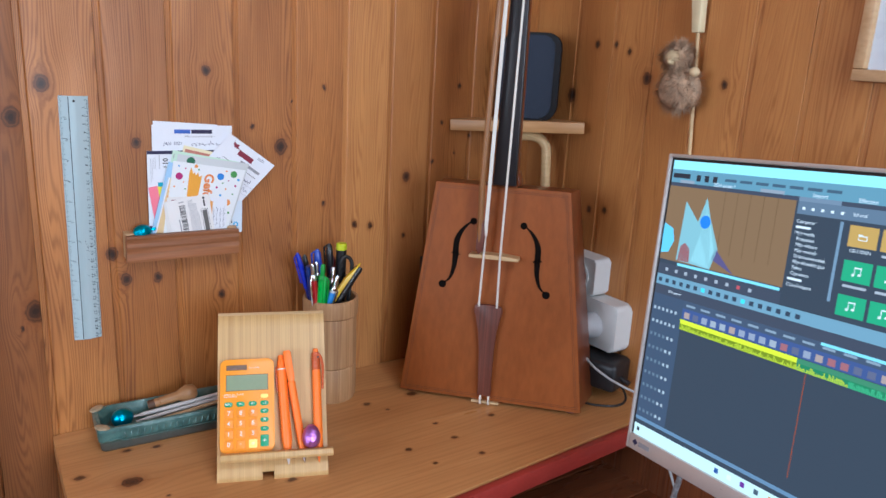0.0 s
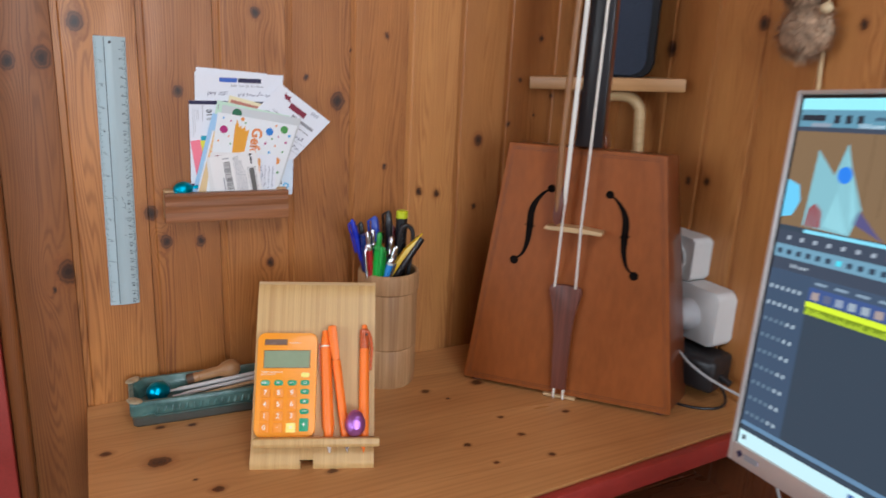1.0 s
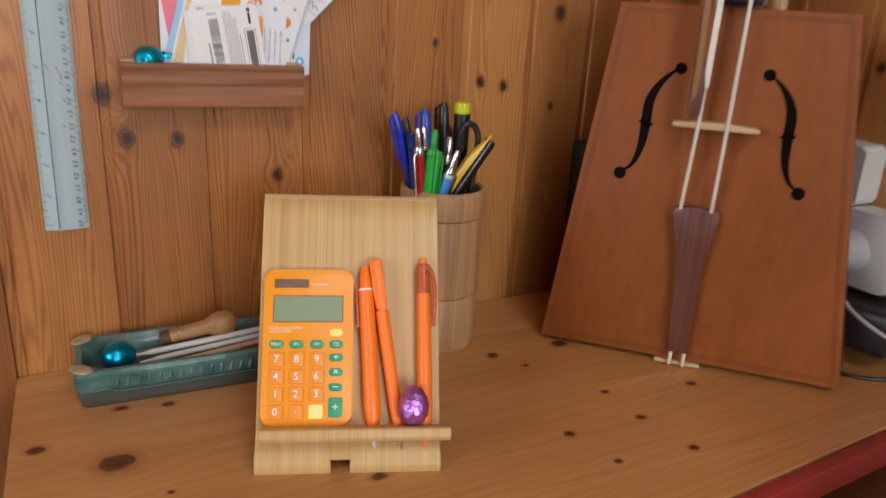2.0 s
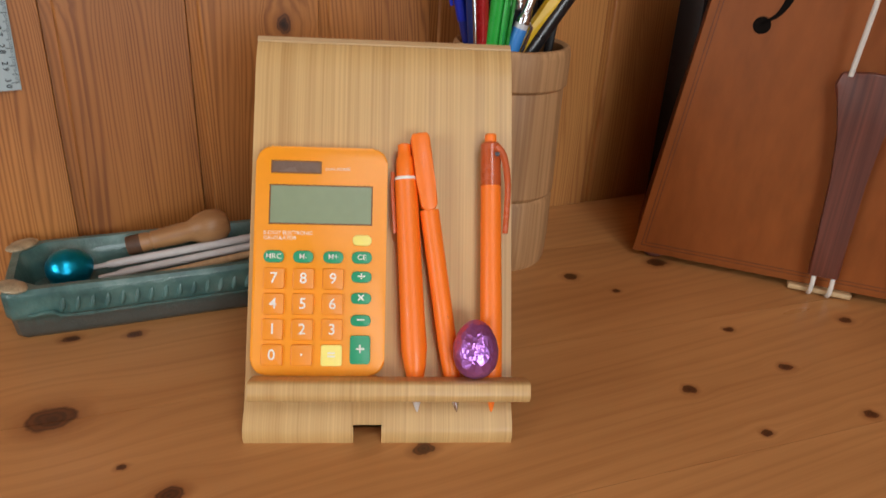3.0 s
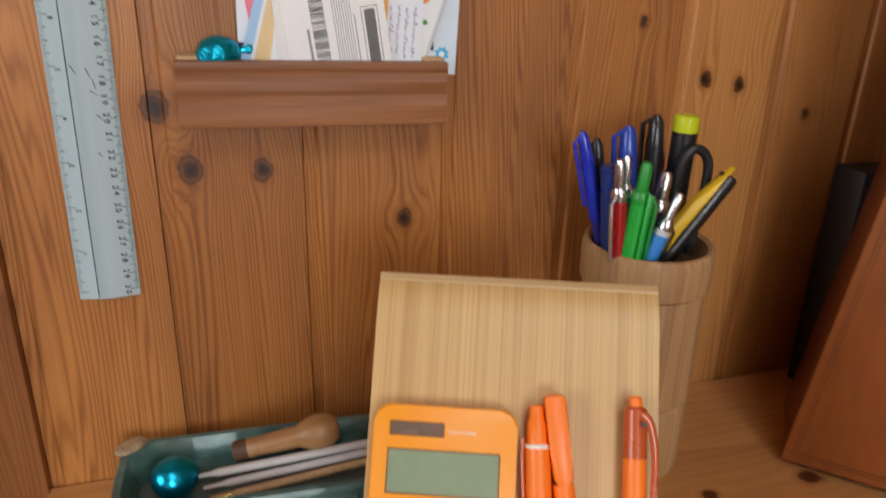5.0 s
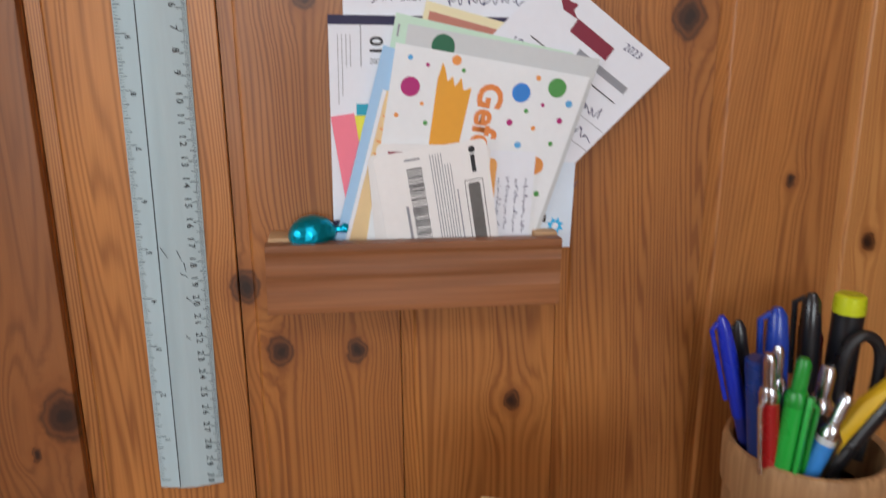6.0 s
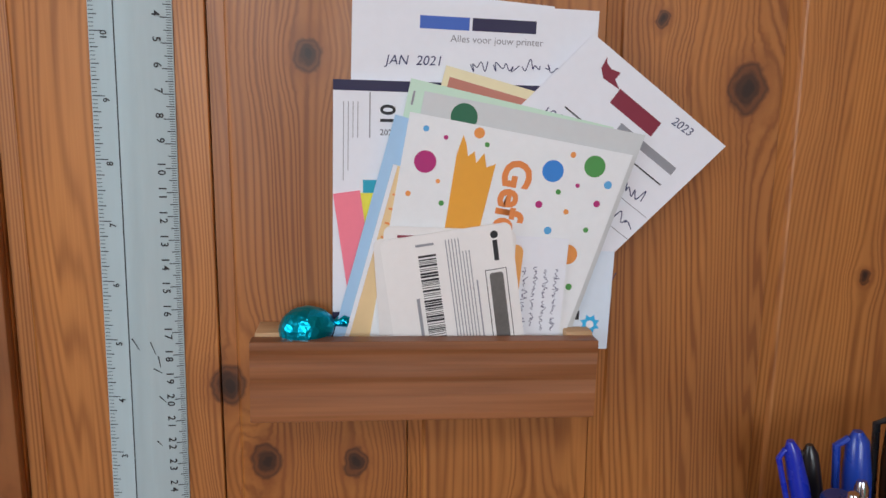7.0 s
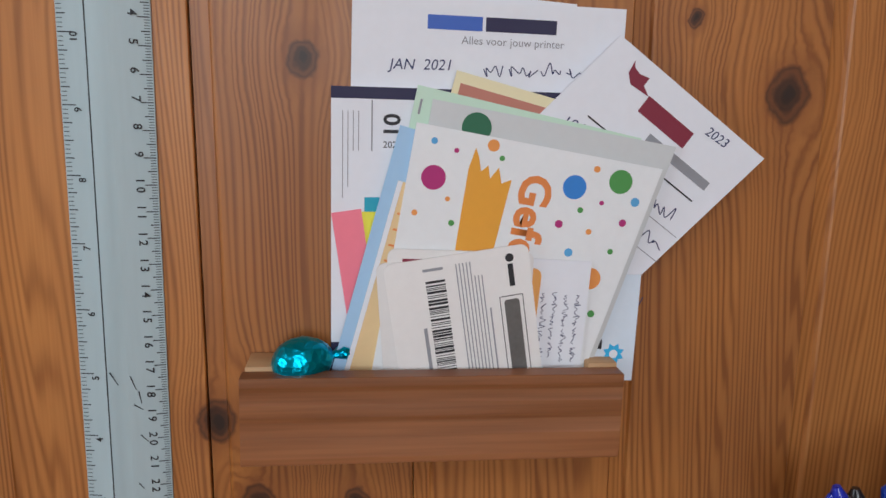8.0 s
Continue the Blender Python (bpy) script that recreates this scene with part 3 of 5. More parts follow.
jag = [(0.0225, -0.0500), (0.0215, -0.0130), (0.0228, -0.0050), (0.0245, -0.0080), (0.0262, -0.0130), (0.0285, -0.0105), (0.0300, -0.0150), (0.0325, -0.0105), (0.0345, -0.0160), (0.0380, -0.0140), (0.0360, -0.0500)]
part("paint_stroke", prism(jag, -0.00012, -0.00005), tint("amber_print", (0.78, 0.36, 0.035)), gift, "amber brush stroke", 0)
part("lettering", lettering("Gefeliciteerd", 0.0165, (0.0470, -0.00015, -0.0105), -90, bold=0.0005), M_ORANGE_PRINT, gift, smooth=0)

blue = card("brochure", "light blue narrow brochure", 0.1372, 1.1052, 1.0882, 16.5, 0.060, 0.11, tint("light_blue_card", (0.36, 0.58, 0.82)))
tan = card("brochure", "tan and orange narrow brochure", 0.1362, 1.0855, 1.0878, 16.5, 0.050, 0.09, tint("tan_card", (0.76, 0.56, 0.30)))
inked(tan, "white_margin", 0.0, 0.0018, -0.088, 0.0, M_PAPER)
for k in range(5):
    inked(tan, "text_line", 0.003, 0.0075, -0.012 - 0.006 * k, -0.0112 - 0.006 * k, M_ORANGE_PRINT)

note = card("note_slip", "white slip with blue handwriting", 0.1845, 1.0560, 1.0862, 4.5, 0.0245, 0.052, M_PAPER, category="paper")
for k in range(4):
    scrawl(note, 0.0065 + 0.0045 * k, -0.013, 0.024, 0.0024, M_PEN_INK, -90, 21 + k)
card("plastic_card", "orange edged plastic card", 0.150, 1.0560, 1.0858, 6, 0.040, 0.05, tint("orange_card", (0.80, 0.38, 0.10), 0.4), 0.003, 0.0007)
back = card("plastic_card", "white plastic card with a dark red corner", 0.1320, 1.0610, 1.0853, 3, 0.0545, 0.055, tint("white_plastic_card", (0.76, 0.75, 0.74), 0.4), 0.003, 0.0007)
inked(back, "red_print", 0.0055, 0.0320, -0.008, -0.0035, M_WINE)
card("plastic_card", "plain white plastic card", 0.1275, 1.0555, 1.0848, -3, 0.0545, 0.055, tint("white_plastic_card_b", (0.74, 0.73, 0.72), 0.4), 0.003, 0.0007)
voucher = card("gift_voucher", "white plastic voucher with a black barcode and a grey scratch strip", 0.1300, 1.0550, 1.0838, -7.6, 0.0540, 0.060, tint("white_voucher", (0.80, 0.79, 0.78), 0.38), 0.0030, 0.0008)
random.seed(9)
z = -0.0085
bars = []
while z > -0.055:
    w = random.choice((0.0003, 0.0003, 0.0006, 0.0009))
    bars.append(prism([(0.0145, z), (0.0218, z), (0.0218, z - w), (0.0145, z - w)], -0.00012, -0.00005))
    z -= w + random.choice((0.0003, 0.0004, 0.0007))
part("barcode", merge(*bars), M_INK, voucher, "black barcode", 0)["kind"] = "stuff"
inked(voucher, "code_line", 0.0115, 0.0128, -0.050, -0.0260, M_GREY)
inked(voucher, "code_line", 0.0140, 0.0215, -0.0048, -0.0038, M_GREY)
for k in range(8):
    inked(voucher, "text_line", 0.0262 + 0.0013 * k, 0.0266 + 0.0013 * k, -0.052 + 0.002 * (k % 3), -0.0035 if k < 5 else -0.009, M_GREY)
inked(voucher, "text_line", 0.0370, 0.0376, -0.050, -0.022, M_GREY)
dot(voucher, 0.0465, -0.0042, 0.0016, M_INK)
inked(voucher, "logo", 0.0455, 0.0475, -0.0150, -0.0065, M_INK, label="small dark logo bar")
part("strip_frame", prism([(0.0410, -0.0185), (0.0500, -0.0185), (0.0500, -0.055), (0.0410, -0.055)], -0.00010, -0.00005), M_INK, voucher, "", 0)
part("strip_margin", prism([(0.0413, -0.0188), (0.0497, -0.0188), (0.0497, -0.0545), (0.0413, -0.0545)], -0.00014, -0.00009), tint("white_print", (0.78, 0.77, 0.76)), voucher, "", 0)
part("scratch_strip", prism(rounded(0.0058, 0.040, 0.0012, 4, 0.0455, -0.0400), -0.00020, -0.00012), plain("grey_scratch_strip", (0.13, 0.125, 0.12), 0.35, vary=0.2), voucher, "grey scratch strip", 0)

M_TEAL_FOIL = foil("teal_foil", (0.0, 0.42, 0.62), 0.4)
sweet = thing("chocolate_egg", "small egg in shiny teal foil on the card rack", "chocolate egg", pose(0.0975, 1.0860, 1.0150, 0, 78, 15), "chocolate eggs", bm=egg(0.0098, 0.0092, 0.0118), material=M_TEAL_FOIL)
part("foil_twist", moved(lathe([(0.0012, 0), (0.0035, 0.005), (0.0028, 0.007), (0.0, 0.006)], 9), pose(0.001, 0, 0.0112)), M_TEAL_FOIL, sweet)


# ---- on the desk ----
M_BAMBOO = veneer("bamboo_ply", (0.64, 0.42, 0.178), (0.45, 0.265, 0.098), rough=0.42, lines=900)
M_BAMBOO_EDGE = veneer("bamboo_ply_edge", (0.66, 0.47, 0.25), (0.50, 0.32, 0.15), across="z", rough=0.45, lines=900)
STAND = pose(0.1838, 0.8640, TOP, 0, 0, -21.4) @ Matrix.Scale(1.02, 4)
stand = thing("phone_stand", "bent bamboo phone stand holding a calculator and pens", "stand", STAND)
LEAN30 = radians(31)


def slope(q, out=0.0):
    """Place on the leaning panel: q up the slope, out towards the front; gives (y, z)."""
    return (q * math.sin(LEAN30) - out * math.cos(LEAN30), q * math.cos(LEAN30) + out * math.sin(LEAN30))


front = [(0.0005, 0.0), (-0.0006, 0.004), (0.0010, 0.009), slope(0.020), slope(0.06), slope(0.12), slope(0.182), slope(0.191, -0.001), slope(0.1985, -0.0035), slope(0.2015, -0.0062)]
rear = [slope(0.1995, -0.0085), slope(0.191, -0.0065), slope(0.182, -0.0058), slope(0.12, -0.0058), slope(0.06, -0.0058), slope(0.020, -0.0058), (0.0078, 0.008), (0.0065, 0.0)]


def strip(x0, x1, z_cut=None):
    pts = front + rear
    if z_cut is not None:
        pts = [(y, max(z, z_cut)) for y, z in pts[1:-1]]
    return prism(pts, x0, x1, axis=0)


part("panel", merge(strip(-0.0652, -0.0131), strip(0.0003, 0.0636), strip(-0.0132, 0.0004, 0.0105)), M_BAMBOO, stand)
top_lip = [slope(0.2018, -0.0060), slope(0.1986, -0.0032), slope(0.1993, -0.0030), slope(0.2025, -0.0058)]
part("top_edge", prism(top_lip, -0.0653, 0.0637, axis=0), M_BAMBOO_EDGE, stand)
part("ledge", prism([slope(0.0255, 0.0105), slope(0.0220, 0.0215), slope(0.0250, 0.0240), slope(0.0305, 0.0240), slope(0.0318, 0.0215), slope(0.0330, 0.0100)], -0.0605, 0.0690, axis=0, bevel=0.0009), M_BAMBOO, stand)
for x in (-0.050, 0.0625):
    part("ledge_bracket", prism([slope(0.0262, -0.001), slope(0.0262, 0.0125), slope(0.0320, 0.0125), slope(0.0320, -0.001)], x - 0.006, x + 0.006, axis=0), M_BAMBOO, stand)
part("back_leg", prism([slope(0.115, -0.0055), slope(0.123, -0.0055), (0.118, 0.004), (0.118, 0.0), (0.108, 0.0), (0.107, 0.004)], -0.0500, 0.0500, axis=0), M_BAMBOO, stand)


def on_panel(x, q, out=0.0, turn=0.0):
    y, z = slope(q, out)
    return STAND @ pose(x, y, z, -31, 0, 0) @ pose(0, 0, 0, 0, turn, 0)


# calculator: x across, z up its face, -y out of it
M_CALC = plain("orange_plastic", (0.93, 0.335, 0.016), 0.36, vary=0.03, scale=30, bump=0.04)
M_KEY = plain("orange_key", (0.88, 0.29, 0.012), 0.42, vary=0.03, bump=0.04)
M_GKEY = plain("green_key", (0.010, 0.33, 0.155), 0.38, vary=0.05)
M_YKEY = plain("yellow_key", (0.95, 0.84, 0.22), 0.42, vary=0.04)
M_LCD = plain("lcd_glass", (0.27, 0.35, 0.225), 0.22, vary=0.05, scale=20, bump=0, coat=0.4)
M_CELL = plain("solar_cell", (0.17, 0.115, 0.090), 0.22, vary=0.2, bump=0, coat=0.5)
M_MARK = plain("white_marking", (0.86, 0.84, 0.78), 0.6, vary=0.02)
CW, CH, CD = 0.0630, 0.1095, 0.0085
calculator = thing("calculator", "orange pocket calculator with green and yellow keys", "calculator", on_panel(-0.0618, 0.0330, 0.0006))
part("body", prism(rounded(CW, CH, 0.0075, 6, CW / 2, CH / 2), -CD, 0.0, bevel=0.0012, seg=3), M_CALC, calculator)


def spot(a, b):
    return a * CW, CH * (1 - b)


def key(a, b, w, h, r, material, word, size=0.0062, name="key", high=0.0013):
    x, z = spot(a, b)
    k = part(name, prism(rounded(w, h, r, 4, x, z), -CD - high, -CD + 0.0004, bevel=0.00035, seg=2), material, calculator)
    if word:
        part("marking", lettering(word, size, (x, -CD - high - 0.00012, z), align="CENTER", bold=0.00005 if size > 0.0045 else 0.00001), M_MARK, k, smooth=0)
    return k


def well(a, b, w, h, material, name, rim):
    x, z = spot(a, b)
    f = part(name, merge(*[prism(q, -CD - 0.0004, -CD + 0.0003) for q in (
        [(x - w / 2 - 0.0006, z - h / 2 - 0.0006), (x + w / 2 + 0.0006, z - h / 2 - 0.0006), (x + w / 2 + 0.0006, z - h / 2), (x - w / 2 - 0.0006, z - h / 2)],
        [(x - w / 2 - 0.0006, z + h / 2), (x + w / 2 + 0.0006, z + h / 2), (x + w / 2 + 0.0006, z + h / 2 + 0.0006), (x - w / 2 - 0.0006, z + h / 2 + 0.0006)],
        [(x - w / 2 - 0.0006, z - h / 2), (x - w / 2, z - h / 2), (x - w / 2, z + h / 2), (x - w / 2 - 0.0006, z + h / 2)],
        [(x + w / 2, z - h / 2), (x + w / 2 + 0.0006, z - h / 2), (x + w / 2 + 0.0006, z + h / 2), (x + w / 2, z + h / 2)])]), rim, calculator, "", 0)
    part("glass", prism([(x - w / 2, z - h / 2), (x + w / 2, z - h / 2), (x + w / 2, z + h / 2), (x - w / 2, z + h / 2)], -CD - 0.00015, -CD + 0.0003), material, f, "", 0)


M_FRAME = plain("brown_frame_line", (0.20, 0.075, 0.015), 0.5)
well(0.305, 0.092, 0.0228, 0.0050, M_CELL, "solar_panel", M_FRAME)
well(0.498, 0.258, 0.0480, 0.0180, M_LCD, "display", M_FRAME)
for words, size, x, z in (("DUAL POWER", 0.0019, 0.0330, CH * 0.902), ("8-DIGIT ELECTRONIC", 0.0024, 0.0045, CH * 0.616), ("CALCULATOR", 0.0024, 0.0045, CH * 0.594)):
    part("marking", lettering(words, size, (x, -CD - 0.00012, z)), M_MARK, calculator, smooth=0)
key(0.815, 0.412, 0.0092, 0.0052, 0.0024, M_YKEY, "")
for a, word in ((0.155, "MRC"), (0.375, "M-"), (0.600, "M+"), (0.815, "CE")):
    key(a, 0.488, 0.0096, 0.0058, 0.0027, M_GKEY, word, 0.0036)
for row, b in zip(("789", "456", "123", "0·="), (0.583, 0.693, 0.803, 0.913)):
    for a, word in zip((0.160, 0.380, 0.602), row):
        key(a, b, 0.0100, 0.0100, 0.0012, M_YKEY if word == "=" else M_KEY, word, 0.0072)
for b, word in ((0.573, "÷"), (0.666, "×"), (0.762, "−")):
    key(0.815, b, 0.0096, 0.0054, 0.0024, M_GKEY, word, 0.0072)
key(0.815, 0.888, 0.0096, 0.0135, 0.0014, M_GKEY, "+", 0.0080)

# pens on the stand
M_PEN_O = plain("orange_pen_plastic", (0.97, 0.205, 0.016), 0.42, vary=0.03, bump=0.03, coat=0.05)
M_PEN_D = plain("deep_orange_plastic", (0.52, 0.092, 0.022), 0.28, vary=0.05, bump=0.03, coat=0.2)
M_CLEAR = plain("frosted_tip", (0.62, 0.58, 0.55), 0.25, vary=0.05)


def desk_pen(label, x0, x1, top, kind):
    run = top - 0.0210
    turn = math.degrees(math.atan2(x0 - x1, run))
    pen = thing("ballpoint_pen", label, "pen", on_panel(x1, 0.0155, 0.0068, turn), "pens on the stand")
    L = run + 0.0075
    if kind == "click":
        part("barrel", lathe([(0.0, 0.010), (0.0028, 0.010), (0.0052, 0.022), (0.0062, 0.030), (0.0058, 0.055), (0.0055, L - 0.018), (0.0, L - 0.018)], 24), M_PEN_O, pen)
        part("band", lathe([(0.0056, L - 0.0182), (0.0055, L - 0.0168), (0.0046, L - 0.0165)], 20), M_MARK, pen, "white ring")
        part("cap", lathe([(0.0046, L - 0.0168), (0.0043, L - 0.0075), (0.0034, L - 0.006), (0.0031, L - 0.0005), (0.0022, L), (0.0, L)], 20), M_PEN_O, pen)
        part("tip", lathe([(0.0, 0.0), (0.0008, 0.0015), (0.0022, 0.006), (0.0030, 0.0102), (0.0, 0.0102)], 14), M_CLEAR, pen)
        part("clip", tube([(-0.0062, -0.001, L - 0.014), (-0.0068, -0.001, L - 0.022), (-0.0066, -0.001, L - 0.044)], 0.0009, 8), M_PEN_D, pen)
    elif kind == "broad":
        part("barrel", lathe([(0.0, 0.012), (0.0036, 0.012), (0.0046, 0.03), (0.0047, L - 0.038), (0.0, L - 0.038)], 24), M_PEN_O, pen)
        part("tip", lathe([(0.0, 0.0), (0.0007, 0.0015), (0.0030, 0.0085), (0.0034, 0.0122), (0.0, 0.0122)], 14), M_STEEL, pen, "silver tip")
        part("clip_head", prism([(-0.0046, L - 0.002), (-0.0035, L), (0.0035, L), (0.0048, L - 0.002), (0.0046, L - 0.026), (0.0042, L - 0.036), (0.0020, L - 0.0385), (-0.0020, L - 0.0385), (-0.0040, L - 0.036), (-0.0046, L - 0.024)], -0.0052, 0.0030, bevel=0.0010), M_PEN_O, pen, "broad flat orange clip head")
        part("stain", prism(rounded(0.0022, 0.0034, 0.0009, 3, 0.0006, 0.046), -0.0043, -0.0039), M_INK, pen, "dark print mark")
    else:
        part("barrel", lathe([(0.0, 0.010), (0.0030, 0.010), (0.0052, 0.018), (0.0054, 0.040), (0.0050, L - 0.026), (0.0, L - 0.026)], 24), M_PEN_O, pen)
        part("tip", lathe([(0.0, 0.0), (0.0008, 0.0015), (0.0020, 0.006), (0.0031, 0.0102), (0.0, 0.0102)], 14), M_PEN_O, pen)
        part("sleeve", lathe([(0.0051, L - 0.0262), (0.0051, L - 0.0058), (0.0040, L - 0.0045), (0.0, L - 0.0045)], 24), M_PEN_D, pen, "dark orange sleeve")
        part("button", lathe([(0.0029, L - 0.006), (0.0029, L - 0.0008), (0.0022, L), (0.0, L)], 16), M_PEN_O, pen)
        part("clip", tube(curve([(0.0020, -0.0045, L - 0.007), (0.0058, -0.0040, L - 0.012), (0.0080, -0.0030, L - 0.026), (0.0066, -0.0030, L - 0.050)], 6), 0.0021, 10, 0.6, [1 - 0.35 * k / 18 for k in range(19)]), M_PEN_D, pen, "curved dark orange clip")
        dot_hole = prism([(0.0022 + 0.0012 * math.cos(k * 0.5236), L - 0.0115 + 0.0012 * math.sin(k * 0.5236)) for k in range(12)], -0.0076, -0.0072)
        part("clip_hole", dot_hole, M_BLACK, pen)
    return pen


desk_pen("orange click pen leaning on the bamboo stand", 0.0095, 0.0172, 0.1440, "click")
desk_pen("orange pen with a broad flat clip on the stand", 0.0172, 0.0362, 0.1500, "broad")
desk_pen("orange pen with a curved dark clip on the stand", 0.0520, 0.0528, 0.1500, "curved")
thing("chocolate_egg", "small egg in crinkled purple foil on the stand's ledge", "chocolate egg", on_panel(0.0436, 0.0465, 0.0195, 0), "chocolate eggs", bm=egg(0.0106, 0.0096, 0.0138), material=foil("purple_foil", (0.52, 0.22, 0.74), 0.45))

# glazed tray with tools
M_GLAZE, nt, b = shader("green_glaze")
co = nt.nodes.new("ShaderNodeTexCoord").outputs["Object"]
t1, t2 = grainy(nt, co, 55, 5), grainy(nt, co, 480, 3)
hz = node(nt, "ShaderNodeSeparateXYZ", (co,)).outputs[2]
worn = calc(nt, "MULTIPLY_ADD", t1, 0.014, calc(nt, "SUBTRACT", 0.0130, hz))
col = ramp(nt, t1, [(0.3, (0.024, 0.080, 0.076)), (0.55, (0.070, 0.165, 0.150)), (0.75, (0.15, 0.25, 0.225))])
col = mix(nt, ramp(nt, calc(nt, "MULTIPLY_ADD", t2, 0.010, worn), [(0.0095, 0.0), (0.0135, 0.9)]), col, (0.060, 0.058, 0.050))
nt.links.new(col, b.inputs["Base Color"])
b.inputs["Roughness"].default_value, b.inputs["Coat Weight"].default_value = 0.38, 0.35
bumped(nt, b, t2, 0.55, 0.0009)
M_CREAM_GLAZE = plain("cream_glaze", (0.36, 0.28, 0.17), 0.4, vary=0.6, scale=150, coat=0.3)
tray = thing("pen_tray", "green glazed ceramic pen tray with cream corners", "tray", pose(0.0195, 1.0225, TOP, 0, 0, -3.5))
TL, TD, TH = 0.215, 0.065, 0.033


def oct_ring(grow, cut):
    g = grow
    return [(-g + cut, -g), (TL + g - cut, -g), (TL + g, -g + cut), (TL + g, TD + g - cut), (TL + g - cut, TD + g), (-g + cut, TD + g), (-g, TD + g - cut), (-g, -g + cut)]


def tray_shell():
    bm = bmesh.new()
    rows = []
    for g, cut, z in ((-0.003, 0.0030, 0.0), (-0.001, 0.0035, 0.002), (0.000, 0.0035, 0.013), (0.002, 0.004, 0.016), (0.0025, 0.004, 0.030), (0.001, 0.0045, TH), (-0.003, 0.013, TH), (-0.006, 0.014, 0.026), (-0.009, 0.012, 0.0150), (-0.014, 0.010, 0.0140)):
        rows.append([bm.verts.new((x, y, z)) for x, y in oct_ring(g, cut)])
    for a, c in zip(rows, rows[1:]):
        for k in range(8):
            bm.faces.new((a[k], a[(k + 1) % 8], c[(k + 1) % 8], c[k]))
    bm.faces.new(rows[0]), bm.faces.new(rows[-1])
    bmesh.ops.subdivide_edges(bm, edges=bm.edges[:], cuts=3, use_grid_fill=True)
    for q in bm.verts:
        q.co += Vector((1, 1, 0.6)) * 0.0006 * noise.noise(q.co * 70)
        if q.co.z < 0.0005:
            q.co.z = 0.0
    return bm


part("tray_body", tray_shell(), M_GLAZE, tray, smooth=50)
for k in range(22):
    x = 0.028 + 0.0080 * k
    part("ridge", moved(egg(0.0016, 0.0015, 0.0044), pose(x, -0.0024, 0.0215, -6, 14, 0)), M_GLAZE, tray)
part("rim_line", tube(curve([(0.010, -0.0032, 0.017), (0.022, -0.0034, 0.0185), (0.034, -0.0030, 0.0145), (0.10, -0.0026, 0.0147), (0.20, -0.0026, 0.0147)], 6), 0.0010, 6), M_GLAZE, tray)
for x, y, turn in ((0.0035, 0.0045, 45), (0.0035, TD - 0.0045, -45), (TL - 0.0035, 0.0045, 135), (TL - 0.0035, TD - 0.0045, -135)):
    leaf = egg(0.0105, 0.0066, 0.0022)
    part("corner_leaf", moved(leaf, pose(x, y, TH + 0.0008, 0, 0, turn + 90)), M_CREAM_GLAZE, tray, "cream leaf ornament")
TRAY = pose(0.0195, 1.0225, TOP, 0, 0, -3.5)
thing("chocolate_egg", "small egg in smooth teal foil lying in the tray", "chocolate egg", TRAY @ pose(0.0310, 0.0330, 0.0270, 0, 80, 20), "chocolate eggs", bm=egg(0.0128, 0.0128, 0.0138), material=foil("smooth_teal_foil", (0.0, 0.36, 0.58), 0.15))
M_AWL = veneer("turned_beech", (0.40, 0.205, 0.085), (0.25, 0.115, 0.045), across="r", rough=0.4, lines=200)
awl = thing("awl", "worn turned wooden awl handle lying across the tray", "tool", TRAY @ pose(0.0640, 0.0430, 0.0330, 0, 80, -3) @ Matrix.Scale(0.72, 4))
part("handle", lathe([(0.0, 0.0), (0.0080, 0.0006), (0.0086, 0.004), (0.0084, 0.018), (0.0075, 0.021), (0.0086, 0.023), (0.0080, 0.026), (0.0086, 0.030), (0.0092, 0.045), (0.0090, 0.054), (0.0130, 0.062), (0.0156, 0.072), (0.0140, 0.083), (0.0085, 0.089), (0.0, 0.0905)], 32), M_AWL, awl)
part("ferrule_stain", lathe([(0.0081, 0.0008), (0.00875, 0.004), (0.0086, 0.011), (0.0084, 0.0135)], 32), plain("burnt_wood", (0.085, 0.038, 0.018), 0.6, vary=0.4, scale=120), awl, "dark stained end")
M_STICK = plain("grey_white_stick", (0.52, 0.49, 0.47), 0.5, vary=0.1)
M_BRASS = plain("brass", (0.55, 0.40, 0.16), 0.3, metal=0.9, vary=0.15)
for k, (x, y, z, turn, length, r) in enumerate(((0.040, 0.0330, 0.0255, -1, 0.115, 0.0026), (0.046, 0.0270, 0.0215, 1, 0.125, 0.0024), (0.050, 0.0200, 0.0180, 3, 0.13, 0.0025))):
    tool = thing("modelling_tool", "thin grey-white stick with a metal tip in the tray" if k < 2 else "thin stick with a brass end in the tray", "tool", TRAY @ pose(x, y, z, 0, 84.5, turn), "sticks in the tray")
    part("shaft", lathe([(0.0, 0.012), (r * 0.8, 0.012), (r, 0.016), (r, length), (0.0, length)], 12), M_STICK if k != 2 else M_RAW, tool)
    part("tip", lathe([(0.0, 0.0), (r * 0.5, 0.0005), (r * 0.62, 0.012), (0.0, 0.0125)] if k != 2 else [(0.0, 0.0), (r, 0.0005), (r * 1.05, 0.0125), (0.0, 0.0128)], 12), M_STICK if k != 2 else M_BRASS, tool)

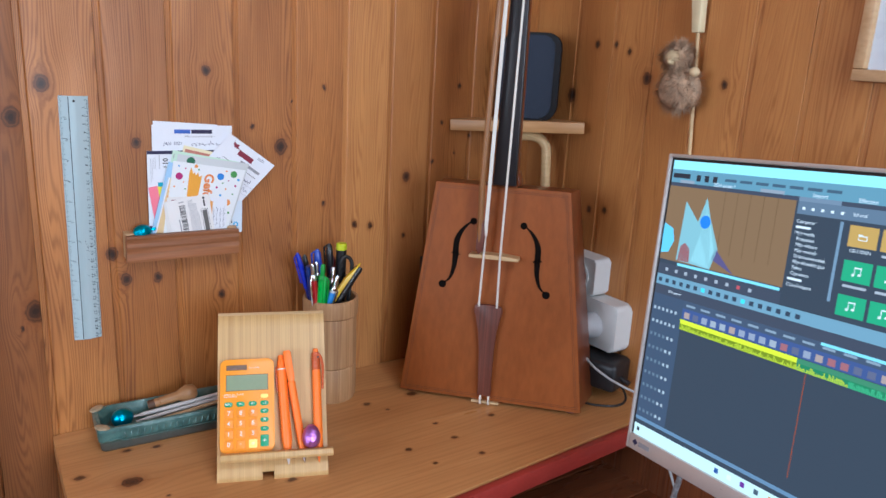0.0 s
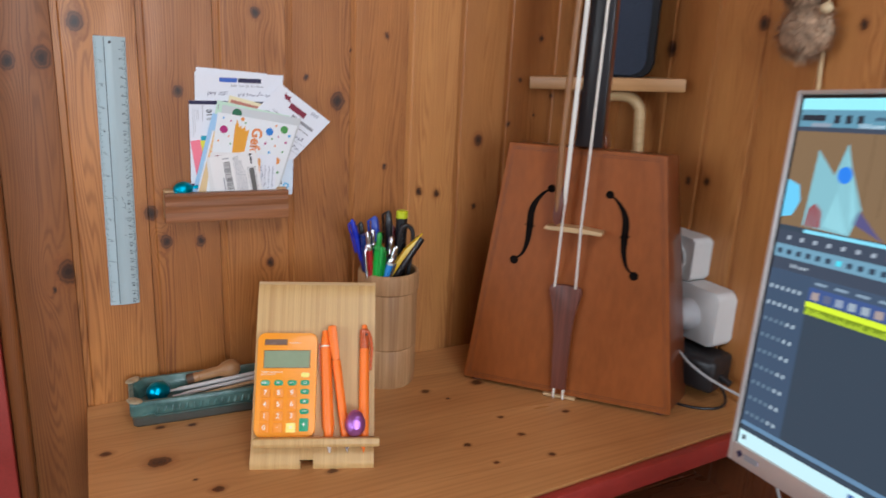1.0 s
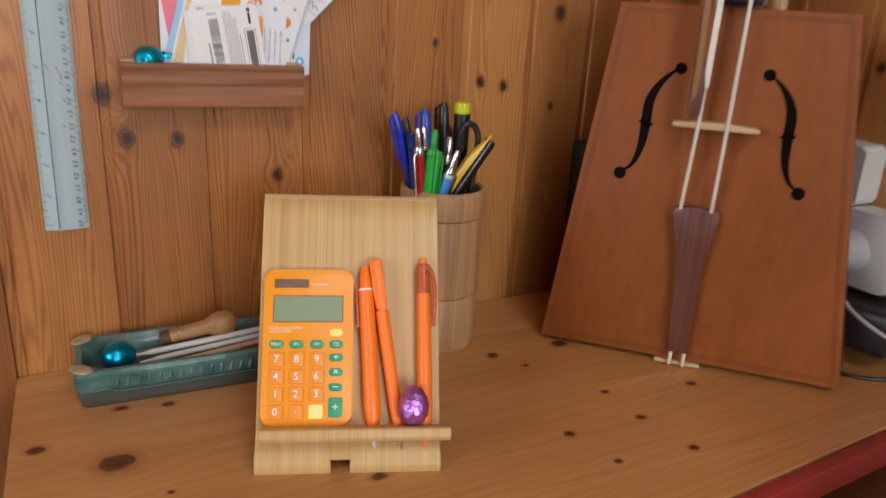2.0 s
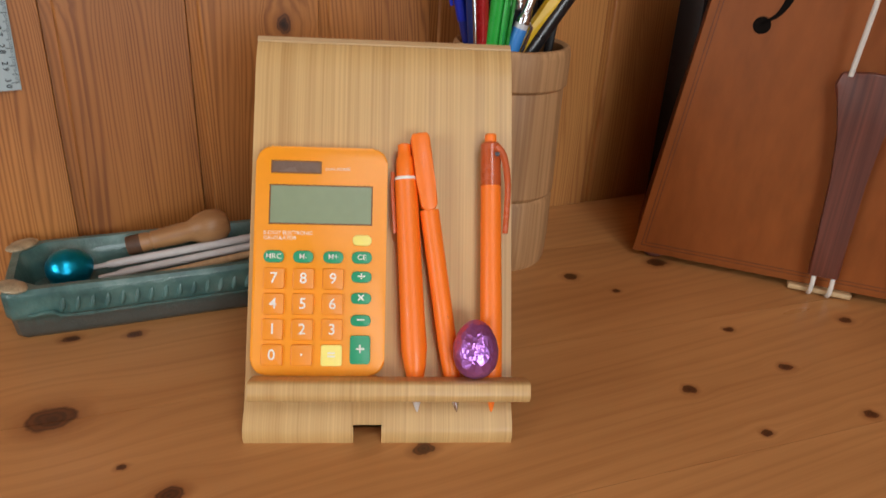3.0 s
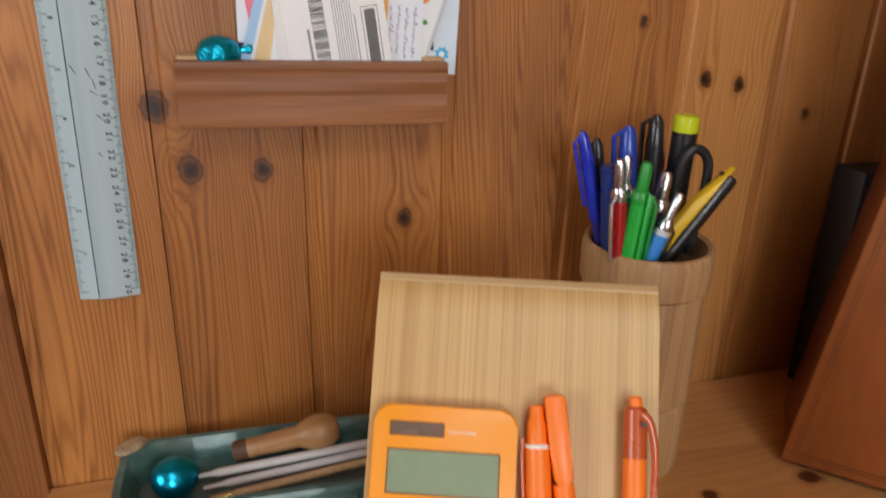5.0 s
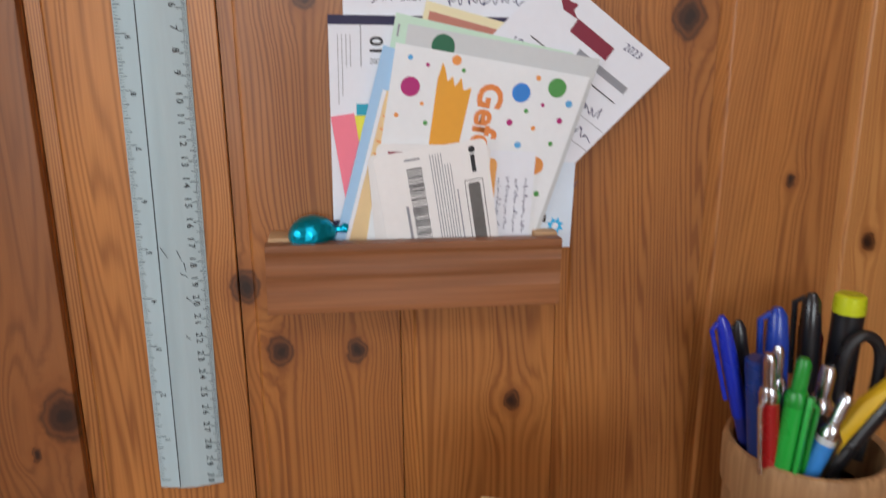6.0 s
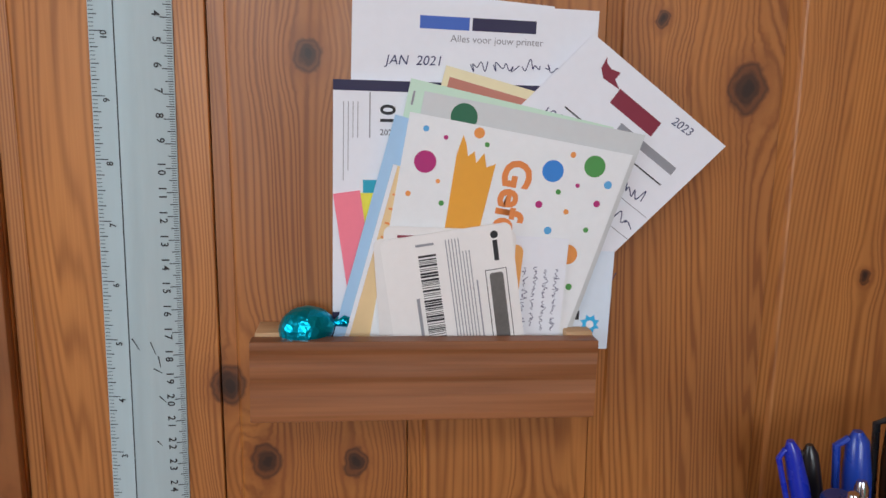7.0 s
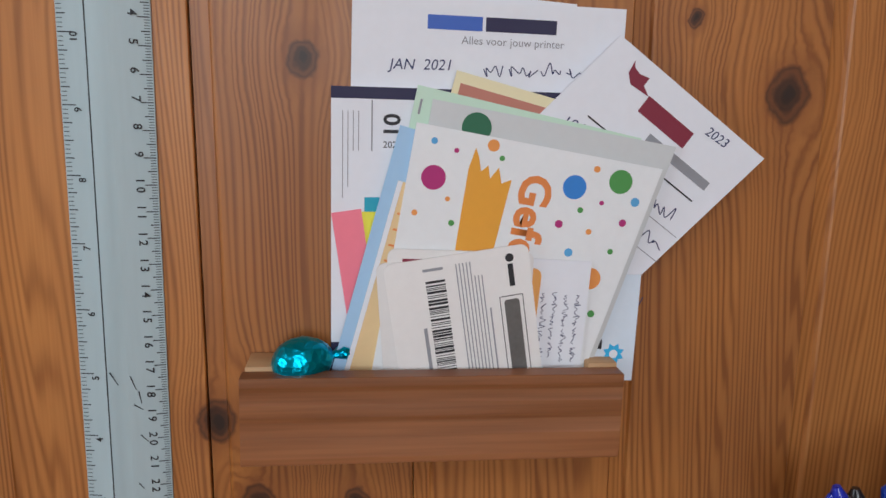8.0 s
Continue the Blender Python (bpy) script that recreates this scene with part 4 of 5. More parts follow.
# wooden cup of pens
M_CUP = veneer("bamboo_cup", (0.53, 0.310, 0.145), (0.27, 0.135, 0.055), across="r", rough=0.6, lines=300)
CUP = (0.3425, 1.0390)
cup = thing("pen_cup", "turned bamboo cup full of pens", "pen cup", pose(*CUP, TOP) @ Matrix.Diagonal((1, 1, 1.075, 1)))
R = 0.0392
part("body", lathe([(0.0, 0.0), (R * 0.93, 0.0), (R * 0.965, 0.003), (R * 0.985, 0.020), (R * 0.975, 0.047), (R * 0.94, 0.0495), (R * 0.985, 0.052), (R * 0.975, 0.085), (R * 0.97, 0.119), (R * 0.955, 0.1205)], 56), M_CUP, cup)
part("rim", lathe([(R * 0.955, 0.1205), (R * 1.02, 0.1225), (R * 1.03, 0.141), (R * 1.0, 0.1455), (R * 0.955, 0.1462), (R * 0.90, 0.1445), (R * 0.88, 0.12), (R * 0.86, 0.010), (0.0, 0.008)], 56), M_CUP, cup)


def rgb_pen(label, top, foot, colour, r=0.0048, kind="cap", second=None, gloss=0.3):
    """A pen from its foot inside the cup to its top."""
    a, b = Vector(foot), Vector(top)
    L = (b - a).length
    m = Matrix.Translation(a) @ (b - a).to_track_quat("Z", "Y").to_matrix().to_4x4()
    pen = thing("pen", label, "pen", m, "pens in the cup")
    body = plain("pen_plastic", colour, gloss, vary=0.05, bump=0.03, coat=0.2)
    other = plain("pen_trim", second, 0.3, vary=0.05, bump=0.03) if second else M_STEEL
    if kind == "cap":
        part("barrel", lathe([(0.0, 0.0), (r * 0.5, 0.004), (r * 0.85, 0.02), (r * 0.85, L - 0.05), (0.0, L - 0.05)], 16), other, pen)
        part("cap", lathe([(r, L - 0.056), (r * 1.02, L - 0.02), (r * 0.8, L - 0.004), (r * 0.35, L), (0.0, L)], 20), body, pen)
        part("clip", tube([(0, -r * 0.6, L - 0.003), (0, -r * 1.5, L - 0.006), (0, -r * 1.5, L - 0.045)], r * 0.30, 8), body, pen)
    elif kind == "click":
        part("barrel", lathe([(0.0, 0.0), (r * 0.5, 0.004), (r * 0.9, 0.02), (r, 0.05), (r * 0.95, L - 0.022), (0.0, L - 0.022)], 20), body, pen)
        part("collar", lathe([(r * 0.97, L - 0.024), (r * 1.04, L - 0.020), (r * 0.75, L - 0.0165), (0.0, L - 0.0165)], 20), other, pen)
        part("button", lathe([(r * 0.62, L - 0.017), (r * 0.62, L - 0.003), (r * 0.4, L), (0.0, L)], 16), other, pen)
        part("clip", tube([(r * 0.4, -r * 0.8, L - 0.020), (r * 0.5, -r * 1.6, L - 0.024), (r * 0.5, -r * 1.5, L - 0.060)], r * 0.24, 8), other, pen)
    elif kind == "marker":
        part("barrel", lathe([(0.0, 0.0), (r * 0.9, 0.003), (r, 0.01), (r, L - 0.009), (0.0, L - 0.009)], 24), body, pen)
        part("end_plug", lathe([(r * 1.0, L - 0.010), (r * 1.04, L - 0.007), (r * 0.98, L - 0.001), (r * 0.8, L), (0.0, L)], 24), other, pen)
    return pen


rgb_pen("blue capped ballpoint pen in the cup", (0.2930, 1.046, 0.9750), (0.3270, 1.044, 0.850), (0.012, 0.030, 0.42), 0.0040, second=(0.02, 0.03, 0.22))
rgb_pen("wide blue pen cap in the cup", (0.3060, 1.032, 0.9580), (0.3230, 1.034, 0.835), (0.010, 0.040, 0.20), 0.0064, "marker", (0.012, 0.035, 0.17))
rgb_pen("black capped pen in the cup", (0.3085, 1.056, 0.9680), (0.3335, 1.052, 0.7970), (0.012, 0.012, 0.015), 0.0042)
rgb_pen("blue pen with a rounded end in the cup", (0.3255, 1.050, 0.9760), (0.3385, 1.047, 0.7820), (0.012, 0.050, 0.36), 0.0056, second=(0.02, 0.05, 0.3))
rgb_pen("dark red click pen with silver button in the cup", (0.3050, 1.022, 0.9640), (0.3220, 1.026, 0.807), (0.34, 0.012, 0.014), 0.0050, "click")
rgb_pen("silver and teal click pen in the cup", (0.3165, 1.033, 0.9630), (0.3255, 1.032, 0.7870), (0.05, 0.24, 0.34), 0.0044, "click")
green_pen = rgb_pen("bright green click pen in the cup", (0.3195, 1.017, 0.9630), (0.3145, 1.022, 0.8570), (0.012, 0.36, 0.045), 0.0056, "click", (0.010, 0.26, 0.030))
part("flat_clip", prism([(-0.0062, 0.042), (0.0062, 0.038), (0.0066, 0.086), (-0.0056, 0.090)], -0.0072, -0.0050, bevel=0.0007), plain("leaf_green_plastic", (0.020, 0.40, 0.060), 0.35, vary=0.05, bump=0.03), green_pen, "broad flat green clip")
rgb_pen("black pointed pen in the cup", (0.3465, 1.054, 0.9810), (0.3515, 1.048, 0.7820), (0.010, 0.010, 0.013), 0.0054)
rgb_pen("black marker with a lime yellow end in the cup", (0.3635, 1.048, 0.9815), (0.3575, 1.044, 0.7820), (0.012, 0.012, 0.014), 0.0076, "marker", (0.55, 0.62, 0.02))
rgb_pen("grey metal click pen with a dark grip in the cup", (0.3395, 1.026, 0.9540), (0.3295, 1.028, 0.8370), (0.030, 0.031, 0.034), 0.0062, "click")
silver = rgb_pen("silver click pen with a blue print in the cup", (0.3405, 1.012, 0.9450), (0.3205, 1.020, 0.8750), (0.52, 0.53, 0.55), 0.0046, "click")
part("print_band", lathe([(0.0047, 0.022), (0.0048, 0.023), (0.0048, 0.046), (0.0047, 0.047)], 20), plain("blue_print_band", (0.03, 0.22, 0.60), 0.4), silver, "blue print")
rgb_pen("dark maroon pen in the cup", (0.3560, 1.060, 0.9590), (0.3515, 1.054, 0.7820), (0.14, 0.012, 0.02), 0.0045)
knife = rgb_pen("black pen with an open yellow clip in the cup", (0.3800, 1.022, 0.9500), (0.3275, 1.026, 0.8750), (0.012, 0.012, 0.014), 0.0058, "marker", (0.012, 0.012, 0.014))
part("clip", moved(prism([(-0.0062, 0.018), (-0.0118, 0.040), (-0.0118, 0.066), (-0.0035, 0.097), (-0.0045, 0.078), (-0.0055, 0.050), (-0.0045, 0.018)], -0.0050, 0.0010, bevel=0.0008), pose(0, 0, 0, 0, 0, -90)), plain("yellow_plastic", (0.75, 0.48, 0.02), 0.35, vary=0.05), knife, "yellow clip")
loop = thing("coiled_clip", "curved black plastic hook among the pens", "hook", pose(0, 0, 0), "pens in the cup")
loop.matrix_world = pose(0.3555, 1.036, 0.897)
part("wire", tube(curve([(0.000, 0, 0.000), (-0.001, 0, 0.050), (0.006, 0, 0.066), (0.016, -0.001, 0.062), (0.018, -0.002, 0.045), (0.012, -0.003, 0.0)], 6), 0.0030, 10), M_BLACK, loop)


# ---- two-stringed fiddle leaning in the corner ----
M_FRONT = plain("amber_lacquer", (0.275, 0.078, 0.017), 0.58, vary=0.22, scale=14, spec=0.28, stretch=(1, 1, 0.35), bump=0.05)
# flat black that stands for the shade inside the sound holes
M_VOID = plain("painted_hole_shade", (0.008, 0.006, 0.005), 0.9, vary=0.2, spec=0.05)
M_SIDE = plain("brown_lacquer", (0.17, 0.045, 0.014), 0.35, vary=0.2, scale=18, coat=0.2, stretch=(1, 1, 0.4), bump=0.05)
M_LINE = plain("dark_brown_line", (0.105, 0.028, 0.010), 0.45, vary=0.2)
M_ROSE = veneer("rosewood", (0.190, 0.058, 0.036), (0.055, 0.015, 0.011), rough=0.46, lines=320)
M_MAPLE = veneer("pale_maple", (0.60, 0.42, 0.22), (0.47, 0.30, 0.14), across="z", rough=0.5, lines=200)
M_EBONY = plain("black_fingerboard", (0.016, 0.016, 0.019), 0.34, vary=0.3, stretch=(1, 1, 0.1))
M_STRING = plain("white_horsehair", (0.74, 0.71, 0.64), 0.5, vary=0.08, scale=300, stretch=(1, 1, 0.02))
FIDDLE = pose(0.5360, 0.8965, TOP + 0.0118, 0, 0, -46.5) @ pose(0, 0, 0, -4, 0, 0) @ Matrix.Scale(0.98, 4)
fiddle = thing("horsehead_fiddle", "brown box-bodied two-stringed fiddle with white strings", "fiddle", FIDDLE)
BL, BR, TLX, TRX, V0, V1, DEEP = -0.1405, 0.1405, -0.1030, 0.0945, -0.007, 0.3230, 0.076


def edge_x(v, inset=0.0):
    t = (v - V0) / (V1 - V0)
    return BL + (TLX - BL) * t + inset, BR + (TRX - BR) * t - inset


def trapeze(inset, near, far, bevel=0.0):
    lo, hi = V0 + inset, V1 - inset
    a, b = edge_x(lo, inset), edge_x(hi, inset)
    return prism([(a[0], lo), (a[1], lo), (b[1], hi), (b[0], hi)], near, far, bevel=bevel)


box = trapeze(0.002, 0.0025, DEEP, 0.003)
for q in box.verts:
    q.co.x *= 1 + (0.14 if q.co.x > 0 else 0.055) * max(0.0, q.co.y) / DEEP
part("soundbox", box, M_SIDE, fiddle)
part("soundboard", trapeze(0.0, -0.0022, 0.0027, 0.0016), M_FRONT, fiddle, "amber lacquered front")
for inset in (0.0055, 0.0080):
    a0, a1 = edge_x(V0 + inset, inset)
    b0, b1 = edge_x(V1 - inset, inset)
    w = 0.0005
    strips = [[(a0, V0 + inset), (a1, V0 + inset), (a1, V0 + inset + w), (a0, V0 + inset + w)], [(b0, V1 - inset), (b1, V1 - inset), (b1, V1 - inset + w), (b0, V1 - inset + w)],
              [(a0, V0 + inset), (a0 + w, V0 + inset), (b0 + w, V1 - inset), (b0, V1 - inset)], [(a1 - w, V0 + inset), (a1, V0 + inset), (b1, V1 - inset), (b1 - w, V1 - inset)]]
    for q in strips:
        part("inlay_line", prism(q, -0.00235, -0.0021), M_LINE, fiddle, "", 0)


def sound_hole(side, cx):
    """An f-hole's shade painted flat black: a tapering band between two round eyes."""
    mid = curve([(0.030, 0, 0.270), (0.041, 0, 0.262), (0.050, 0, 0.250), (0.055, 0, 0.236), (0.0555, 0, 0.215), (0.057, 0, 0.195), (0.063, 0, 0.178), (0.074, 0, 0.1695)], 6)
    wide = [0.0008 + 0.0037 * max(0.0, math.sin(3.1416 * k / (len(mid) - 1))) ** 1.6 for k in range(len(mid))]
    left, right = [], []
    for k, p in enumerate(mid):
        d = (mid[min(k + 1, len(mid) - 1)] - mid[max(k - 1, 0)]).normalized()
        left.append((cx + side * (p.x + d.z * wide[k]), p.z - d.x * wide[k])), right.append((cx + side * (p.x - d.z * wide[k]), p.z + d.x * wide[k]))
    pieces = [prism([a, b, c, d], -0.00245, -0.0019) for a, b, c, d in zip(left, left[1:], right[1:], right)]
    for x, z, r in ((0.0315, 0.2685, 0.0052), (0.0725, 0.1690, 0.0058)):
        pieces.append(prism([(cx + side * (x + r * math.cos(a * 0.3142)), z + r * math.sin(a * 0.3142)) for a in range(20)], -0.00245, -0.0019))
    x, z = 0.0560, 0.218
    pieces.append(prism([(cx + side * (x - 0.0075), z - 0.001), (cx + side * (x - 0.003), z - 0.005), (cx + side * (x + 0.0065), z), (cx + side * (x + 0.002), z + 0.005)], -0.00245, -0.0019))
    out = merge(*pieces)
    bmesh.ops.remove_doubles(out, verts=out.verts[:], dist=1e-5)
    return out


part("sound_hole", sound_hole(1, 0.000), M_VOID, fiddle, "f-shaped sound hole with its shade painted black", 0)
part("sound_hole", sound_hole(-1, -0.011), M_VOID, fiddle, "f-shaped sound hole with its shade painted black", 0)
part("tailpiece", prism([(-0.0160, 0.004), (0.0040, 0.004), (0.0030, 0.040), (0.0030, 0.075), (0.0048, 0.105), (0.0085, 0.124), (0.0120, 0.137), (0.0095, 0.1455), (-0.0100, 0.1475), (-0.0290, 0.1460), (-0.0315, 0.137), (-0.0265, 0.124), (-0.0220, 0.105), (-0.0185, 0.075), (-0.0170, 0.040)], -0.0135, -0.0065, bevel=0.002), M_ROSE, fiddle, "dark rosewood tailpiece")
part("saddle", block((-0.0260, -0.0065, -0.0110), (0.0165, 0.004, -0.0072), 0.001), M_MAPLE, fiddle, "pale saddle strip")
for x in (-0.0115, 0.0010):
    part("string_loop", tube(curve([(x, -0.004, 0.010), (x, -0.0105, 0.004), (x, -0.0105, -0.008), (x, -0.001, -0.0130)], 5), 0.0016, 8), M_STRING, fiddle, "white string loop")
part("bridge", prism([(-0.0430, 0.2192), (-0.0425, 0.2235), (-0.020, 0.2250), (0.0050, 0.2250), (0.0300, 0.2230), (0.0305, 0.2186), (0.0180, 0.2182), (0.0120, 0.2200), (-0.0240, 0.2200), (-0.0300, 0.2184)], -0.026, -0.0022, bevel=0.0012), M_MAPLE, fiddle, "pale wooden bridge")
for (xa, xb, xt) in ((-0.0240, -0.0205, -0.0150), (0.0030, 0.0035, 0.0070)):
    part("string", tube([(xa, -0.0130, 0.1440), (xb, -0.0275, 0.2235), ((xb + xt) / 2, -0.0250, 0.42), (xt, -0.0225, 0.66)], 0.0017, 8), M_STRING, fiddle, "thick white hair string")
part("neck", prism([(-0.0165, 0.318), (0.0165, 0.318), (0.0120, 0.70), (-0.0115, 0.70)], 0.004, 0.026, bevel=0.004), M_SIDE, fiddle)
part("fingerboard", prism([(-0.0175, 0.3255), (0.0160, 0.3255), (0.0115, 0.70), (-0.0110, 0.70)], -0.0125, 0.0038, bevel=0.002), M_EBONY, fiddle, "black fingerboard")
part("neck_heel", prism([(-0.0215, 0.3235), (0.0215, 0.3235), (0.0160, 0.3450), (-0.0160, 0.3450)], 0.010, 0.050, bevel=0.003), M_SIDE, fiddle)
for x, y in ((-0.125, 0.012), (0.125, 0.012), (-0.125, 0.062), (0.125, 0.062)):
    part("foot", moved(lathe([(0.0, 0.0), (0.0065, 0.0), (0.0080, 0.0025), (0.0065, 0.0052), (0.0, 0.0052)], 18), pose(x, y, -0.0120, 4, 0, 0)), M_ROSE, fiddle, "small dark foot")
bow = thing("fiddle_bow", "slender brown bow with white hair hung on the fiddle", "bow", FIDDLE @ pose(-0.0255, -0.030, 0.232, 0, 0.45, 0))
part("stick", tube([(-0.0025, 0.0, 0.012), (-0.0045, -0.004, 0.10), (-0.0030, -0.007, 0.25), (0.000, -0.006, 0.44)], 0.0042, 12), veneer("bow_wood", (0.30, 0.135, 0.045), (0.19, 0.080, 0.026), across="r", rough=0.35, lines=200), bow)
part("tip", prism([(-0.0070, 0.004), (-0.0030, -0.0065), (0.0040, -0.0010), (0.0050, 0.020), (0.0020, 0.045), (-0.0060, 0.030)], -0.004, 0.004, bevel=0.0015), M_ROSE, bow, "dark carved tip")
part("hair", prism([(0.0030, 0.022), (0.0080, 0.022), (0.0095, 0.44), (0.0040, 0.44)], -0.0015, 0.0005), M_STRING, bow, "white bow hair")
case = thing("black_case", "narrow black box standing behind the fiddle", "box", pose(0.557, 1.074, TOP, 0, 0, 0), bm=block((-0.030, -0.014, 0.0), (0.030, 0.014, 0.182), 0.002), material=M_BLACK)

# ---- corner shelf with a loudspeaker ----
C45 = math.sqrt(0.5)


def diag(s, d, z):
    """A place by its way along the shelf's front (s), depth towards the corner (d) and height."""
    return (d * C45 + s * C45, d * C45 - s * C45, z)


M_SHELF = veneer("pine_shelf", (0.52, 0.285, 0.115), (0.38, 0.185, 0.065), across="z", rough=0.45, lines=160)
SZ = 1.1380
shelf = thing("corner_shelf", "pine shelf board across the corner on a bent wood bracket", "shelf", pose(*diag(-0.252, 1.180, SZ), 0, 0, -45) @ pose(0, 0, 0, 0, -2.2, 0))
part("board", prism([(-0.1120, 0.0), (0.1005, 0.0), (0.1005, 0.010), (0.0135, 0.110), (-0.0135, 0.110), (-0.1120, 0.008)], 0.0025, 0.0200, axis=2, bevel=0.0012), M_SHELF, shelf)
arch = curve([(-0.014, 0.030, -0.150), (-0.014, 0.030, -0.030), (-0.008, 0.030, -0.0105), (0.006, 0.030, -0.0055), (0.026, 0.030, -0.0075), (0.0385, 0.030, -0.018), (0.0425, 0.030, -0.040), (0.0430, 0.030, -0.150)], 6)
part("bracket", tube(arch, 0.0078, 12, 1.5), M_MAPLE, shelf, "pale bentwood bracket")
M_VOID2 = plain("matt_black_case", (0.010, 0.010, 0.012), 0.65, vary=0.2, spec=0.2)
M_CLOTH = weave("blue_grey_cloth", (0.010, 0.014, 0.025), (0.034, 0.046, 0.072))
speaker = thing("loudspeaker", "dark blue-grey cloth covered loudspeaker with rounded corners", "loudspeaker", pose(*diag(-0.2445, 1.196, SZ + 0.0202), 0, 0, -45))
part("case", prism(rounded(0.092, 0.136, 0.022, 7, 0, 0.068), 0.004, 0.062, bevel=0.003), M_VOID2, speaker, "black case")
part("grille", prism(rounded(0.080, 0.128, 0.019, 7, -0.0035, 0.068), 0.0, 0.010, bevel=0.003, seg=3), M_CLOTH, speaker, "woven cloth front")

# ---- sockets, adapter, cables ----
M_SOCKET = plain("socket_white", (0.60, 0.60, 0.585), 0.4, vary=0.03)
M_GREYPLUG = plain("light_grey_plug", (0.40, 0.40, 0.41), 0.38, vary=0.05)


def socket(y0, y1, z0, z1, deep, label, rim):
    s = thing("wall_socket", label, "socket", pose(EAST - 0.0005, (y0 + y1) / 2, z0), "wall sockets")
    w, h = y1 - y0, z1 - z0
    part("housing", moved(prism(rounded(w, h, rim, 5, 0, h / 2), 0.0, deep, bevel=0.003), pose(0, 0, 0, 0, 0, -90) @ pose(0, -deep, 0)), M_SOCKET, s)
    return s


upper = socket(0.876, 0.942, 0.898, 0.957, 0.034, "white surface-mounted wall socket", 0.006)
part("insert", moved(lathe([(0.022, 0.0), (0.0225, 0.002), (0.020, 0.0022), (0.019, -0.006), (0.0, -0.006)], 28), pose(-0.0342, 0.002, 0.0270, 0, -90, 0)), M_SOCKET, upper)
lower = socket(0.822, 0.926, 0.8205, 0.8960, 0.034, "white surface-mounted double wall socket with plugs", 0.010)
for y, r in ((-0.004, 0.0205), (0.036, 0.0205)):
    part("plug", moved(lathe([(r * 1.05, 0.0), (r, 0.010), (r * 0.80, 0.016), (r * 0.78, 0.026), (0.0, 0.0275)], 28), pose(-0.0340, y, 0.034, 0, -90, 0)), M_GREYPLUG, lower, "light grey round plug")
adapter = thing("power_adapter", "black plug-in power adapter with a small white label", "power adapter", pose(EAST - 0.001, 0.869, 0.767, 0, 0, -72))
part("case", block((-0.052, -0.070, 0.0), (0.052, -0.012, 0.046), 0.008, 3), M_BLACK, adapter)
part("wall_pin_block", block((-0.014, -0.013, 0.012), (0.014, 0.0, 0.036), 0.002), M_BLACK, adapter)
inked(adapter, "label", -0.036, -0.008, 0.0165, 0.0270, M_PAPER).location.y = -0.0702
part("strain_relief", tube([(0.050, -0.045, 0.020), (0.066, -0.046, 0.015)], 0.0045, 10), M_BLACK, adapter)


def cable(label, points, r, material, name="cable"):
    p = curve(points, 8)
    m = Matrix.Translation(p[0])
    return thing(name, label, "cable", m, "cables", bm=moved(tube(p, r, 8), Matrix.Translation(-p[0])), material=material)


M_GREYCABLE = plain("light_grey_cable", (0.36, 0.36, 0.36), 0.45, vary=0.05)
cable("light grey cable hanging from the wall plug", [(0.682, 0.859, 0.8525), (0.672, 0.853, 0.837), (0.676, 0.831, 0.813), (0.688, 0.805, 0.797), (0.702, 0.785, 0.787), (0.720, 0.761, 0.774), (0.728, 0.735, 0.74), (0.72, 0.68, 0.66)], 0.0019, M_GREYCABLE)
cable("thin black cable looped on the desk", [(0.652, 0.852, TOP + 0.0025), (0.672, 0.812, TOP + 0.0022), (0.700, 0.792, TOP + 0.0022), (0.726, 0.796, TOP + 0.003), (0.736, 0.810, TOP + 0.012), (0.732, 0.822, TOP + 0.022)], 0.0018, M_BLACK)
TZ = 0.625
cable("white cable lying on the side table", [(0.40, 0.655, TZ + 0.06), (0.425, 0.640, TZ + 0.075), (0.452, 0.610, TZ + 0.068), (0.462, 0.570, TZ + 0.035), (0.455, 0.50, TZ + 0.004), (0.43, 0.42, TZ + 0.003)], 0.0030, M_WHITE)
cable("black cable lying on the side table", [(0.38, 0.640, TZ + 0.004), (0.46, 0.640, TZ + 0.010), (0.54, 0.650, TZ + 0.030), (0.60, 0.640, TZ + 0.020), (0.62, 0.58, TZ + 0.004), (0.55, 0.50, TZ + 0.003)], 0.0026, M_BLACK)
cable("thin black cable on the side table", [(0.44, 0.655, TZ + 0.003), (0.50, 0.625, TZ + 0.012), (0.515, 0.575, TZ + 0.006), (0.50, 0.48, TZ + 0.003)], 0.0022, M_BLACK)

M_BRAID = plain("grey_braid", (0.20, 0.20, 0.21), 0.6, vary=0.8, scale=260)
cable("black and white braided cable under the monitor", [(0.470, 0.500, 0.900), (0.468, 0.508, 0.850), (0.462, 0.515, 0.780), (0.452, 0.520, 0.690), (0.445, 0.50, TZ + 0.003)], 0.0030, M_BRAID)

